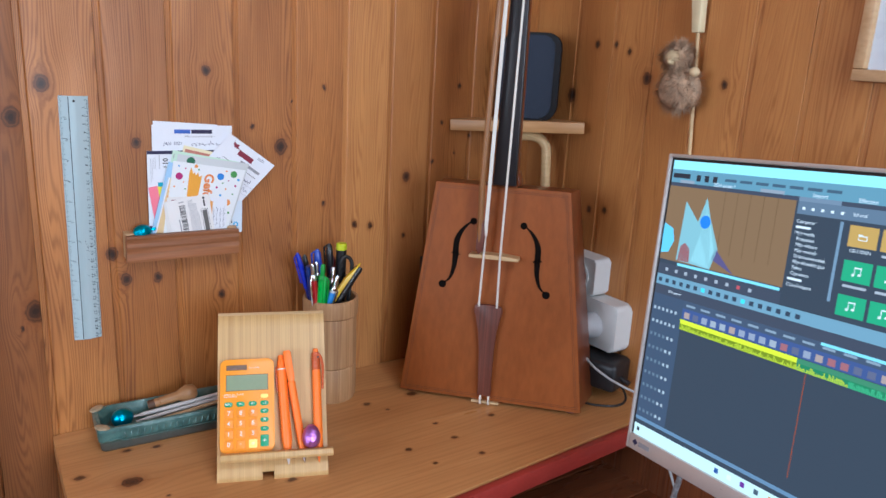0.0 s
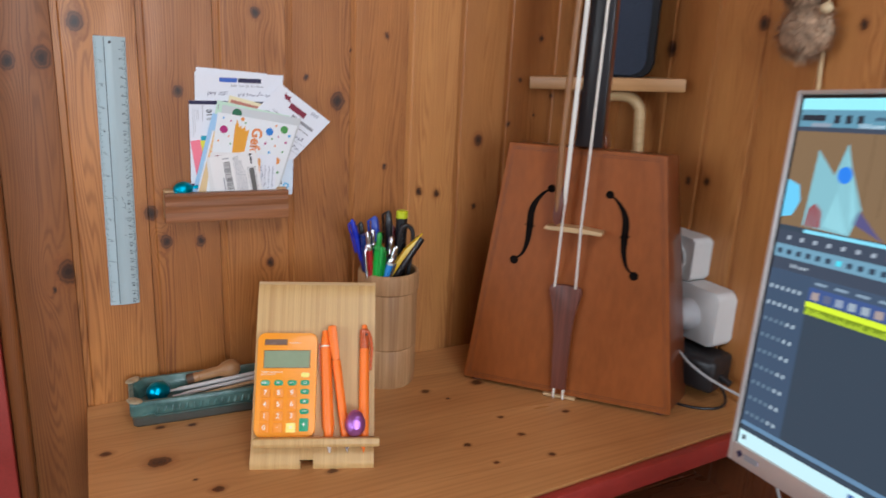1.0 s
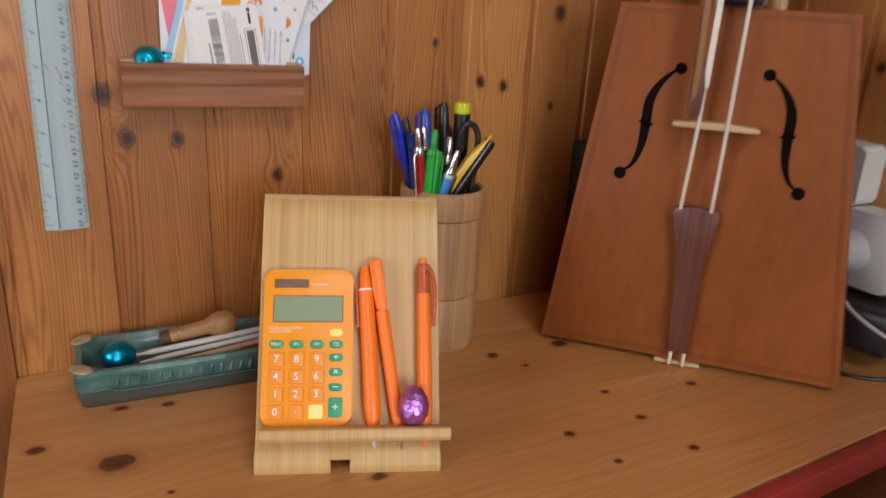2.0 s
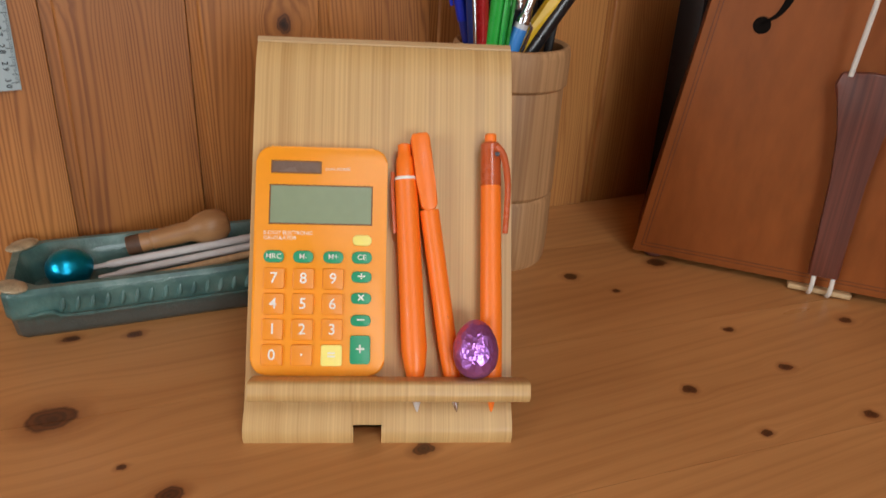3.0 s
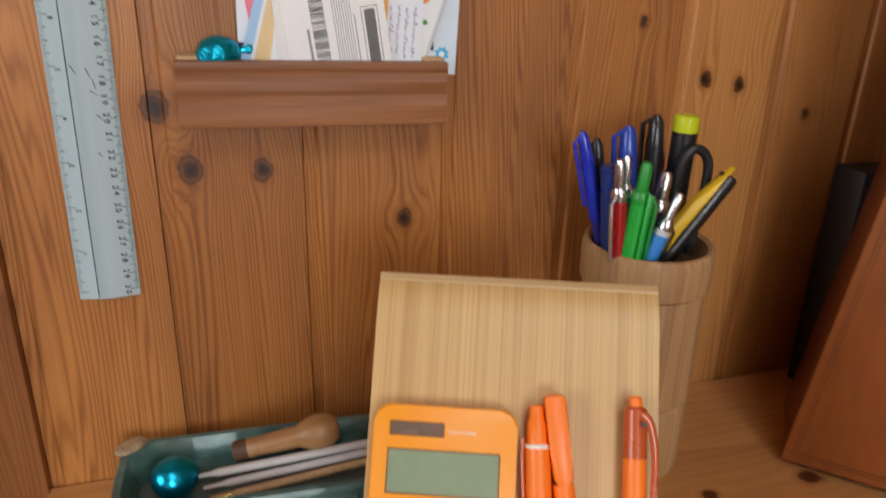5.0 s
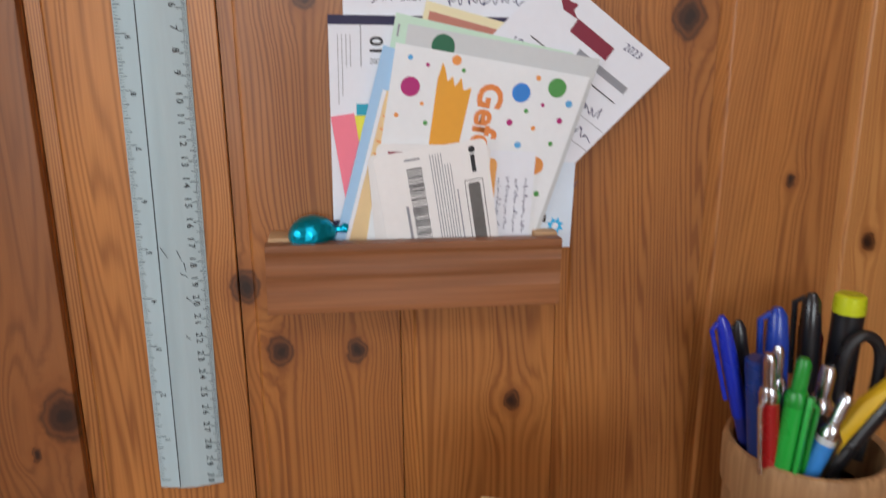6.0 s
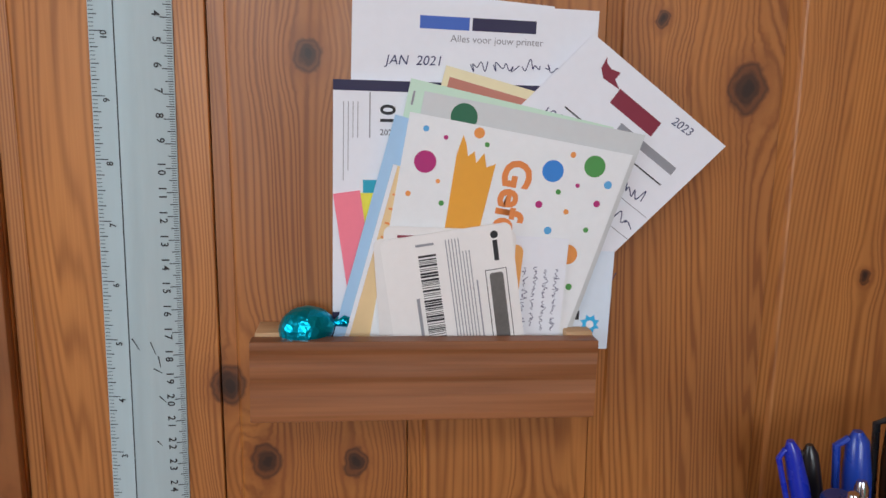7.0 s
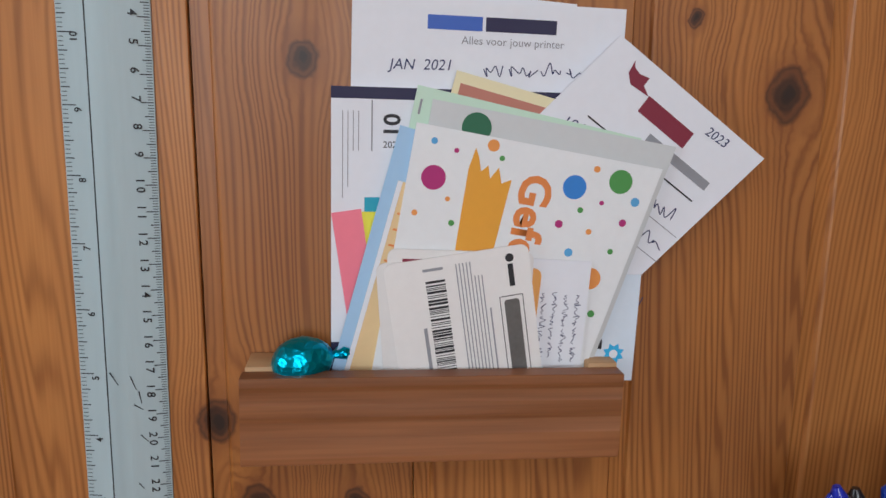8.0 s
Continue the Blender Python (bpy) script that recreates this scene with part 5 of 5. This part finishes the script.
# ---- monitor ----
MON = pose(0.4460, 0.5579, 0.8769, 0, 0, -97.6) @ pose(0, 0, 0, -6.7, 0, 0) @ pose(0, 0, 0, 0, -5.4, 0) @ Matrix.Scale(0.985, 4)
MH, MW = 0.3055, 0.492
monitor = thing("computer_monitor", "computer monitor with a silver frame showing an editing program", "monitor", MON)
M_BEZEL = plain("champagne_bezel", (0.56, 0.53, 0.51), 0.34, metal=0.25, vary=0.04)
B, FOOT = 0.0034, 0.0165
part("back_case", block((0.006, 0.006, 0.006), (MW - 0.006, 0.042, MH - 0.006), 0.006), M_BLACK, monitor)
for name, lo, hi in (("bezel_left", (0, -0.003, 0), (B, 0.010, MH)), ("bezel_right", (MW - B, -0.003, 0), (MW, 0.010, MH)),
                     ("bezel_top", (B + 0.0002, -0.003, MH - B), (MW - B - 0.0002, 0.010, MH)), ("bezel_bottom", (B + 0.0002, -0.003, 0), (MW - B - 0.0002, 0.010, FOOT))):
    part(name, block(lo, hi, 0.0012), M_BEZEL, monitor)
part("logo", prism([(0.0095, 0.0090), (0.0130, 0.0055), (0.0165, 0.0090), (0.0130, 0.0125)], -0.0034, -0.0030), M_NAVY, monitor, "dark diamond logo", 0)
part("logo", prism([(0.0180, 0.0066), (0.0330, 0.0066), (0.0330, 0.0112), (0.0180, 0.0112)], -0.0034, -0.0030), M_GREY, monitor, "dark logo bar", 0)
screen = part("screen", prism([(B, FOOT), (MW - B, FOOT), (MW - B, MH - B), (B, MH - B)], 0.0, 0.004), glow("screen_dark_grey", (0.040, 0.060, 0.086), 1.0), monitor, "glowing screen with an editing program", 0)
LIT = {}


def lit(x0, x1, z0, z1, colour, name="window_area", lift=0.00015, skew=0.0):
    if colour not in LIT:
        LIT[colour] = glow("screen_colour", colour, 1.15)
    return part(name, prism([(x0, z0), (x1, z0), (x1 + skew, z1), (x0 + skew, z1)], -lift, -lift + 0.00008), LIT[colour], screen, "", 0)


def lit_word(word, size, x, z, colour=(0.55, 0.62, 0.68), align="LEFT"):
    if colour not in LIT:
        LIT[colour] = glow("screen_colour", colour, 1.15)
    part("text", lettering(word, size, (x, -0.0008, z), align=align), LIT[colour], screen, smooth=0)


X0, X1, Z1 = B + 0.0026, MW - B - 0.0026, MH - B - 0.0026
for x0, x1, z0, z1 in ((B, X0, FOOT, MH - B), (X1, MW - B, FOOT, MH - B), (X0, X1, Z1, MH - B)):
    part("screen_border", prism([(x0, z0), (x1, z0), (x1, z1), (x0, z1)], -0.00012, -0.00004), M_BLACK, screen, "unlit black border", 0)
SKY, SLATE, DIM, WHITE, NIGHT = (0.22, 0.62, 0.78), (0.075, 0.105, 0.155), (0.045, 0.060, 0.090), (0.62, 0.72, 0.78), (0.020, 0.024, 0.034)
lit(X0, X1, Z1 - 0.0085, Z1, (0.30, 0.75, 0.85))
lit(X0, X1, Z1 - 0.0215, Z1 - 0.0085, (0.115, 0.27, 0.36))
lit(X0 + 0.002, X0 + 0.024, Z1 - 0.0170, Z1 - 0.0125, NIGHT, "logo", 0.0004)
for k in range(3):
    lit(X0 + 0.032 + 0.010 * k, X0 + 0.037 + 0.010 * k, Z1 - 0.0185, Z1 - 0.0125, NIGHT, "icon", 0.0004)
for k in range(7):
    lit(X0 + 0.066 + 0.017 * k, X0 + 0.079 + 0.017 * k, Z1 - 0.0160, Z1 - 0.0135, (0.05, 0.10, 0.15), "menu_word", 0.0004)
PT, PB, PR = 0.2745, 0.2010, 0.1485
lit(X0, PR + 0.002, PT, Z1 - 0.0215, DIM)
lit_word("2024 pasen *", 0.0048, 0.060, PT + 0.0050, WHITE)
lit(X0 + 0.012, X0 + 0.030, PT + 0.0036, PT + 0.0064, (0.25, 0.30, 0.36), "clock_bar", 0.0004)
lit(0.112, 0.136, PT + 0.0036, PT + 0.0064, (0.25, 0.30, 0.36), "clock_bar", 0.0004)
lit(X0, PR, PB, PT, (0.20, 0.125, 0.065), "preview")
for k in range(5):
    lit(0.075 + 0.014 * k, 0.0755 + 0.014 * k, PB + 0.016, PT, (0.125, 0.075, 0.035), "preview_line", 0.0003)
for q, c in (([(0.0275, PB + 0.002), (0.070, PB - 0.0), (0.076, PB + 0.020), (0.062, PB + 0.048), (0.055, PB + 0.066), (0.048, PB + 0.042), (0.030, PB + 0.060)], (0.24, 0.50, 0.56)),
             ([(0.046, PB + 0.004), (0.068, PB + 0.001), (0.072, PB + 0.018), (0.056, PB + 0.062), (0.053, PB + 0.030)], (0.33, 0.66, 0.72)),
             ([(0.029, PB + 0.002), (0.044, PB + 0.002), (0.043, PB + 0.015), (0.036, PB + 0.020), (0.031, PB + 0.016)], (0.30, 0.045, 0.05)),
             ([(X0, PB + 0.006), (0.016, PB + 0.008), (0.0215, PB + 0.020), (0.018, PB + 0.032), (X0, PB + 0.036)], (0.16, 0.60, 0.88)),
             ([(0.070, PB + 0.010), (0.098, PB - 0.0), (0.090, PB + 0.006), (0.074, PB + 0.020)], (0.10, 0.09, 0.22))):
    if c not in LIT:
        LIT[c] = glow("screen_colour", c, 1.0)
    part("preview_shape", prism(q, -0.0005, -0.0004), LIT[c], screen, "", 0)
part("preview_shape", prism([(0.057 + 0.0062 * math.cos(a * 0.3142), PB + 0.043 + 0.0062 * math.sin(a * 0.3142)) for a in range(20)], -0.0007, -0.0006), glow("screen_colour", (0.03, 0.22, 0.80), 1.0), screen, "", 0)
lit(0.030, PR - 0.002, PB - 0.0035, PB - 0.0008, SKY)
lit(X0, PR, PB - 0.0150, PB - 0.0040, DIM)
for k in range(9):
    lit(0.016 + 0.0125 * k, 0.0195 + 0.0125 * k, PB - 0.0110, PB - 0.0078, (0.42, 0.08, 0.10) if k == 7 else (0.33, 0.38, 0.44), "button", 0.0004)
TBZ = PB - 0.0150
lit(X0, X1, TBZ - 0.0105, TBZ, (0.15, 0.30, 0.40))
for k in range(18):
    lit(0.009 + 0.0092 * k, 0.0135 + 0.0092 * k, TBZ - 0.0075, TBZ - 0.0035, (0.08, 0.62, 0.75) if k in (6, 11) else (0.03, 0.05, 0.08), "icon", 0.0004)
lit(PR + 0.002, 0.1880, PT, Z1 - 0.0215, (0.15, 0.22, 0.30))
lit(0.1880, X1, PT, Z1 - 0.0215, DIM)
lit_word("Import", 0.0048, 0.1695, PT + 0.0055, WHITE, "CENTER")
lit_word("Effecten", 0.0048, 0.2095, PT + 0.0055, WHITE, "CENTER")
lit(PR + 0.002, X1, PT - 0.0105, PT, (0.105, 0.165, 0.235))
lit_word("Inhoud", 0.0040, 0.1995, PT - 0.0055, WHITE)
for k in range(5):
    lit(0.1550 + 0.0085 * k, 0.1575 + 0.0085 * k, PT - 0.0068, PT - 0.0045, WHITE, "icon", 0.0004)
for k, word in enumerate(("Computer", "", "Mijn media", "  Projecten", "  Mijn video's", "  Mijn muziek", "  Slideshowmuziek", "  Mijn afbeeldingen", "  Takes", "  Opnamen", "", "Cloud-import")):
    if k in (1, 10):
        lit(0.1520, 0.1655, PT - 0.0165 - 0.0048 * k - 0.001, PT - 0.0165 - 0.0048 * k + 0.001, WHITE, "text_bar", 0.0004)
    else:
        lit_word(word, 0.0042, 0.1520, PT - 0.0165 - 0.0048 * k, WHITE)
lit(0.1900, 0.1925, PB - 0.002, PT - 0.012, (0.16, 0.26, 0.36))
for i in range(7):
    for j in range(3):
        x, z = 0.1985 + 0.0260 * i, PT - 0.0135 - 0.0270 * j
        gold = j == 0
        if z - 0.017 < TBZ - 0.004:
            z = TBZ + 0.0135
        lit(x, x + 0.0230, max(z - 0.0165, TBZ + 0.0005), z, (0.46, 0.30, 0.085) if gold else (0.030, 0.34, 0.17), "folder" if gold else "sound_file", 0.0003)
        if gold:
            lit(x + 0.0080, x + 0.0152, z - 0.0110, z - 0.0072, WHITE, "icon", 0.0005)
            lit(x + 0.0080, x + 0.0110, z - 0.0072, z - 0.0063, WHITE, "icon", 0.0005)
            lit(x + 0.0086, x + 0.0146, z - 0.0104, z - 0.0080, (0.46, 0.30, 0.085), "icon", 0.0007)
        else:
            for a, b, c, d in ((0.0078, 0.0100, -0.0118, -0.0100), (0.0128, 0.0150, -0.0110, -0.0092), (0.0094, 0.0100, -0.0102, -0.0050), (0.0144, 0.0150, -0.0094, -0.0042)):
                lit(x + a, x + b, z + c, z + d, WHITE, "note_mark", 0.0005)
            lit(x + 0.0094, x + 0.0150, z - 0.0056, z - 0.0046, WHITE, "note_mark", 0.0005)
        if j == 0 and i == 0:
            lit_word("GELUIDEN", 0.0036, x + 0.0115, z - 0.0195, WHITE, "CENTER")
        elif j < 2:
            lit(x + 0.002, x + 0.021, z - 0.0210, z - 0.0190, (0.35, 0.40, 0.45), "text_bar", 0.0004)
TT = TBZ - 0.0105
lit(X0, X1, TT - 0.0095, TT, DIM)
lit_word("2024 pasen*", 0.0036, 0.024, TT - 0.0050, WHITE)
HEAD = 0.0460
lit(X0, HEAD, 0.0330, TT - 0.0095, (0.045, 0.075, 0.125), "track_head", 0.0003)
for k in range(9):
    z = TT - 0.0255 - 0.0135 * k
    if z < 0.034:
        break
    for i in range(6):
        lit(0.0085 + 0.0056 * i, 0.0112 + 0.0056 * i, z, z + 0.0030, (0.34, 0.42, 0.48) if k < 2 or i > 3 else (0.12, 0.18, 0.24), "button", 0.0005)
RZ = TT - 0.0170
lit(HEAD, X1, RZ, TT - 0.0095, (0.05, 0.08, 0.13), "time_ruler", 0.0003)
for k in range(24):
    lit(HEAD + 0.004 + 0.018 * k, HEAD + 0.015 + 0.018 * k, RZ + 0.0025, RZ + 0.0045, (0.22, 0.30, 0.38), "clock_bar", 0.0005)
lit(0.192, X1, RZ + 0.0050, RZ + 0.0075, SKY, "range_bar", 0.0006)
lit(HEAD, X1, RZ - 0.0105, RZ, (0.045, 0.085, 0.23), "video_track", 0.0003)
random.seed(4)
for k in range(40):
    x = HEAD + 0.003 + 0.0108 * k
    if x + 0.007 > X1:
        break
    lit(x, x + 0.0065, RZ - 0.0090, RZ - 0.0032, random.choice(((0.25, 0.30, 0.40), (0.35, 0.28, 0.26), (0.10, 0.12, 0.2), (0.30, 0.36, 0.42), (0.3, 0.12, 0.14))), "thumbnail", 0.0005)
AZ = RZ - 0.0110
lit(HEAD - 0.001, 0.1740, AZ - 0.0100, AZ - 0.0042, (0.16, 0.24, 0.01), "sound_wave", 0.0004)
lit(HEAD - 0.001, 0.1740, AZ - 0.0042, AZ, (0.62, 0.78, 0.03), "sound_track", 0.0004)
lit(0.1740, X1, AZ - 0.0100, AZ - 0.0042, (0.02, 0.20, 0.09), "sound_wave", 0.0004)
lit(0.1740, X1, AZ - 0.0042, AZ, (0.05, 0.22, 0.12), "sound_track", 0.0004)
waves = []
for k in range(290):
    x, h = HEAD + 0.0015 * k, 0.0012 + 0.0042 * random.random()
    if x < X1:
        waves.append(prism([(x, AZ - 0.0098), (x + 0.0009, AZ - 0.0098), (x + 0.0009, AZ - 0.0098 + h), (x, AZ - 0.0098 + h)], -0.0007, -0.0006))
half = len(waves) * 2 // 5
part("wave_bar", merge(*waves[:half]), glow("screen_colour", (0.50, 0.66, 0.04), 1.0), screen, "", 0)["kind"] = "stuff"
part("wave_bar", merge(*waves[half:]), glow("screen_colour", (0.07, 0.45, 0.22), 1.0), screen, "", 0)["kind"] = "stuff"
lit(0.1835, 0.1841, 0.048, AZ - 0.0105, (0.30, 0.06, 0.02), "play_line", 0.0006)
lit(X0, X1, 0.0330, 0.0365, (0.12, 0.22, 0.34), "scroll_bar", 0.0004)
lit(X0, X1, FOOT, 0.0285, (0.52, 0.74, 0.78), "task_bar", 0.0004)
lit(0.0100, 0.0135, 0.0212, 0.0250, NIGHT, "icon", 0.0006)
for k, c in enumerate(((0.02, 0.08, 0.28), (0.62, 0.72, 0.78), (0.12, 0.03, 0.25), (0.05, 0.09, 0.12), (0.55, 0.30, 0.02), (0.05, 0.25, 0.5), (0.05, 0.3, 0.12))):
    lit(0.112 + 0.0145 * k, 0.1165 + 0.0145 * k, 0.0208, 0.0253, c, "icon", 0.0006)
stand_in = MON.inverted()
part("stand_neck", moved(block((-0.035, 0.050, 0.0), (0.035, 0.066, 0.30), 0.004), stand_in @ pose(0.4626 + 0.0, 0.5549 - 0.245, 0.640, 0, 0, -95.8) @ pose(0, 0.02, 0)), M_BLACK, monitor)
part("stand_arm", block((0.215, 0.040, 0.120), (0.277, 0.110, 0.170), 0.004), M_BLACK, monitor)
part("stand_base", moved(block((-0.12, -0.06, 0.0), (0.12, 0.13, 0.014), 0.005), stand_in @ pose(0.4626, 0.5549 - 0.245, 0.6252, 0, 0, -95.8)), M_BLACK, monitor)

# ---- on the side wall ----
M_FUR = plain("brown_fur", (0.42, 0.285, 0.185), 0.9, vary=0.7, scale=90)
M_SKIN = plain("cream_felt", (0.60, 0.47, 0.28), 0.8, vary=0.12)


def plush():
    """A small furry toy: a round body and head of many strands, with a cream snout and paw."""
    rnd = random.Random(8)
    out = bmesh.new()
    for c, r in (((0, 0, 0), (0.023, 0.040, 0.036)), ((-0.004, 0.006, 0.042), (0.019, 0.028, 0.021))):
        b0 = egg(*[0.80 * k for k in r])
        b0.transform(Matrix.Translation(c))
        me = bpy.data.meshes.new("piece")
        b0.to_mesh(me), b0.free(), out.from_mesh(me)
        bpy.data.meshes.remove(me)
        for k in range(1500):
            d = Vector((rnd.gauss(0, 1), rnd.gauss(0, 1), rnd.gauss(0, 1))).normalized()
            p = Vector((c[0] + 0.76 * d.x * r[0], c[1] + 0.76 * d.y * r[1], c[2] + 0.76 * d.z * r[2]))
            tipv = p + d * rnd.uniform(0.006, 0.012) + Vector((rnd.gauss(0, 0.002), rnd.gauss(0, 0.002), -rnd.uniform(0.0, 0.007)))
            side = d.cross(Vector((0.3, 0.2, 1))).normalized() * 0.0007
            out.faces.new([out.verts.new(q) for q in (p - side, p + side, tipv)])
    n = len(out.faces)
    for c, r in (((-0.018, 0.004, 0.040), (0.006, 0.011, 0.008)), ((-0.013, -0.030, 0.022), (0.006, 0.007, 0.006)), ((-0.018, 0.004, 0.034), (0.008, 0.005, 0.005))):
        b0 = egg(*r)
        b0.transform(Matrix.Translation(c))
        me = bpy.data.meshes.new("piece")
        b0.to_mesh(me), b0.free(), out.from_mesh(me)
        bpy.data.meshes.remove(me)
    out.faces.ensure_lookup_table()
    for f in out.faces[n:]:
        f.material_index = 1
    return out


thing("furry_toy", "small fuzzy brown soft toy clinging to a stick", "soft toy", pose(0.722, 0.768, 1.2278), bm=plush(), material=[M_FUR, M_SKIN])
arrow = thing("wooden_rod", "slender pale wooden rod with a carved cream end on the wall", "rod", pose(0.741, 0.7420, 1.0107, 0, 0, 0) @ pose(0, 0, 0, -4.6, 0, 0))
part("rod", lathe([(0.0, 0.0), (0.0026, 0.0), (0.0026, 0.297), (0.0, 0.297)], 12), M_MAPLE, arrow)
part("carved_end", prism([(-0.0065, 0.290), (0.0055, 0.290), (0.0075, 0.318), (0.0060, 0.322), (0.0095, 0.400), (-0.0105, 0.400)], -0.007, 0.006, axis=0, bevel=0.0015), plain("cream_paint", (0.70, 0.60, 0.38), 0.45, vary=0.08), arrow, "cream carved end")
picture = thing("picture_frame", "pale wooden picture frame with a white sheet behind glass", "picture", pose(EAST - 0.0005, 0.5506, 1.251))
M_FRAMEWOOD = veneer("pale_frame", (0.60, 0.40, 0.22), (0.48, 0.29, 0.14), across="z", rough=0.4, lines=200)
W, H2, F = 0.36, 0.30, 0.013
for name, lo, hi in (("rail_bottom", (-0.016, -W, 0), (0, 0, F)), ("rail_top", (-0.016, -W, H2 - F), (0, 0, H2)), ("stile", (-0.016, -F, F + 0.0002), (0, 0, H2 - F - 0.0002)), ("stile", (-0.016, -W, F + 0.0002), (0, -W + F, H2 - F - 0.0002))):
    part(name, block(lo, hi, 0.002), M_FRAMEWOOD, picture)
part("sheet", block((-0.007, -W + F, F), (-0.003, -F, H2 - F)), plain("bluish_sheet", (0.62, 0.68, 0.76), 0.3, vary=0.05, scale=12, coat=0.4), picture, "bluish white sheet")

# ---- boards of the panelling ----
SEAMS = [-0.270, -0.190, -0.108, -0.0246, 0.0590, 0.1410, 0.2265, 0.3092, 0.3890, 0.4655, 0.5405, 0.6180, 0.6950, 0.7590]


def plank_shape(width, high):
    """A tongued board: bevelled long edges and a sunk tongue along its left side."""
    t, w = 0.0078, width - 0.0006
    pts = [(0.0, 0.0060), (0.0, 0.0016), (t - 0.0012, 0.0020), (t - 0.0004, 0.0004), (t + 0.0006, 0.0), (w - 0.0004, 0.0), (w, 0.0004), (w, 0.0060)]
    return prism(pts, 0.0, high, axis=2)


for a, b in zip(SEAMS, SEAMS[1:]):
    ob = part("plank", plank_shape(b - a, 2.40), M_WALL_PALE if 0.38 < a < 0.50 else M_WALL, wall_north, smooth=0)
    ob.location = (a, WALL, 0)
y = WALL
while y > -0.35:
    step = 0.0780 if y < 1.0 else 0.1000 - 0.022 * (y < 1.05)
    ob = part("plank", moved(plank_shape(step, 2.40), pose(0, 0, 0, 0, 0, -90)), M_EAST, wall_east, smooth=0)
    ob.location = (EAST, y, 0)
    y -= step
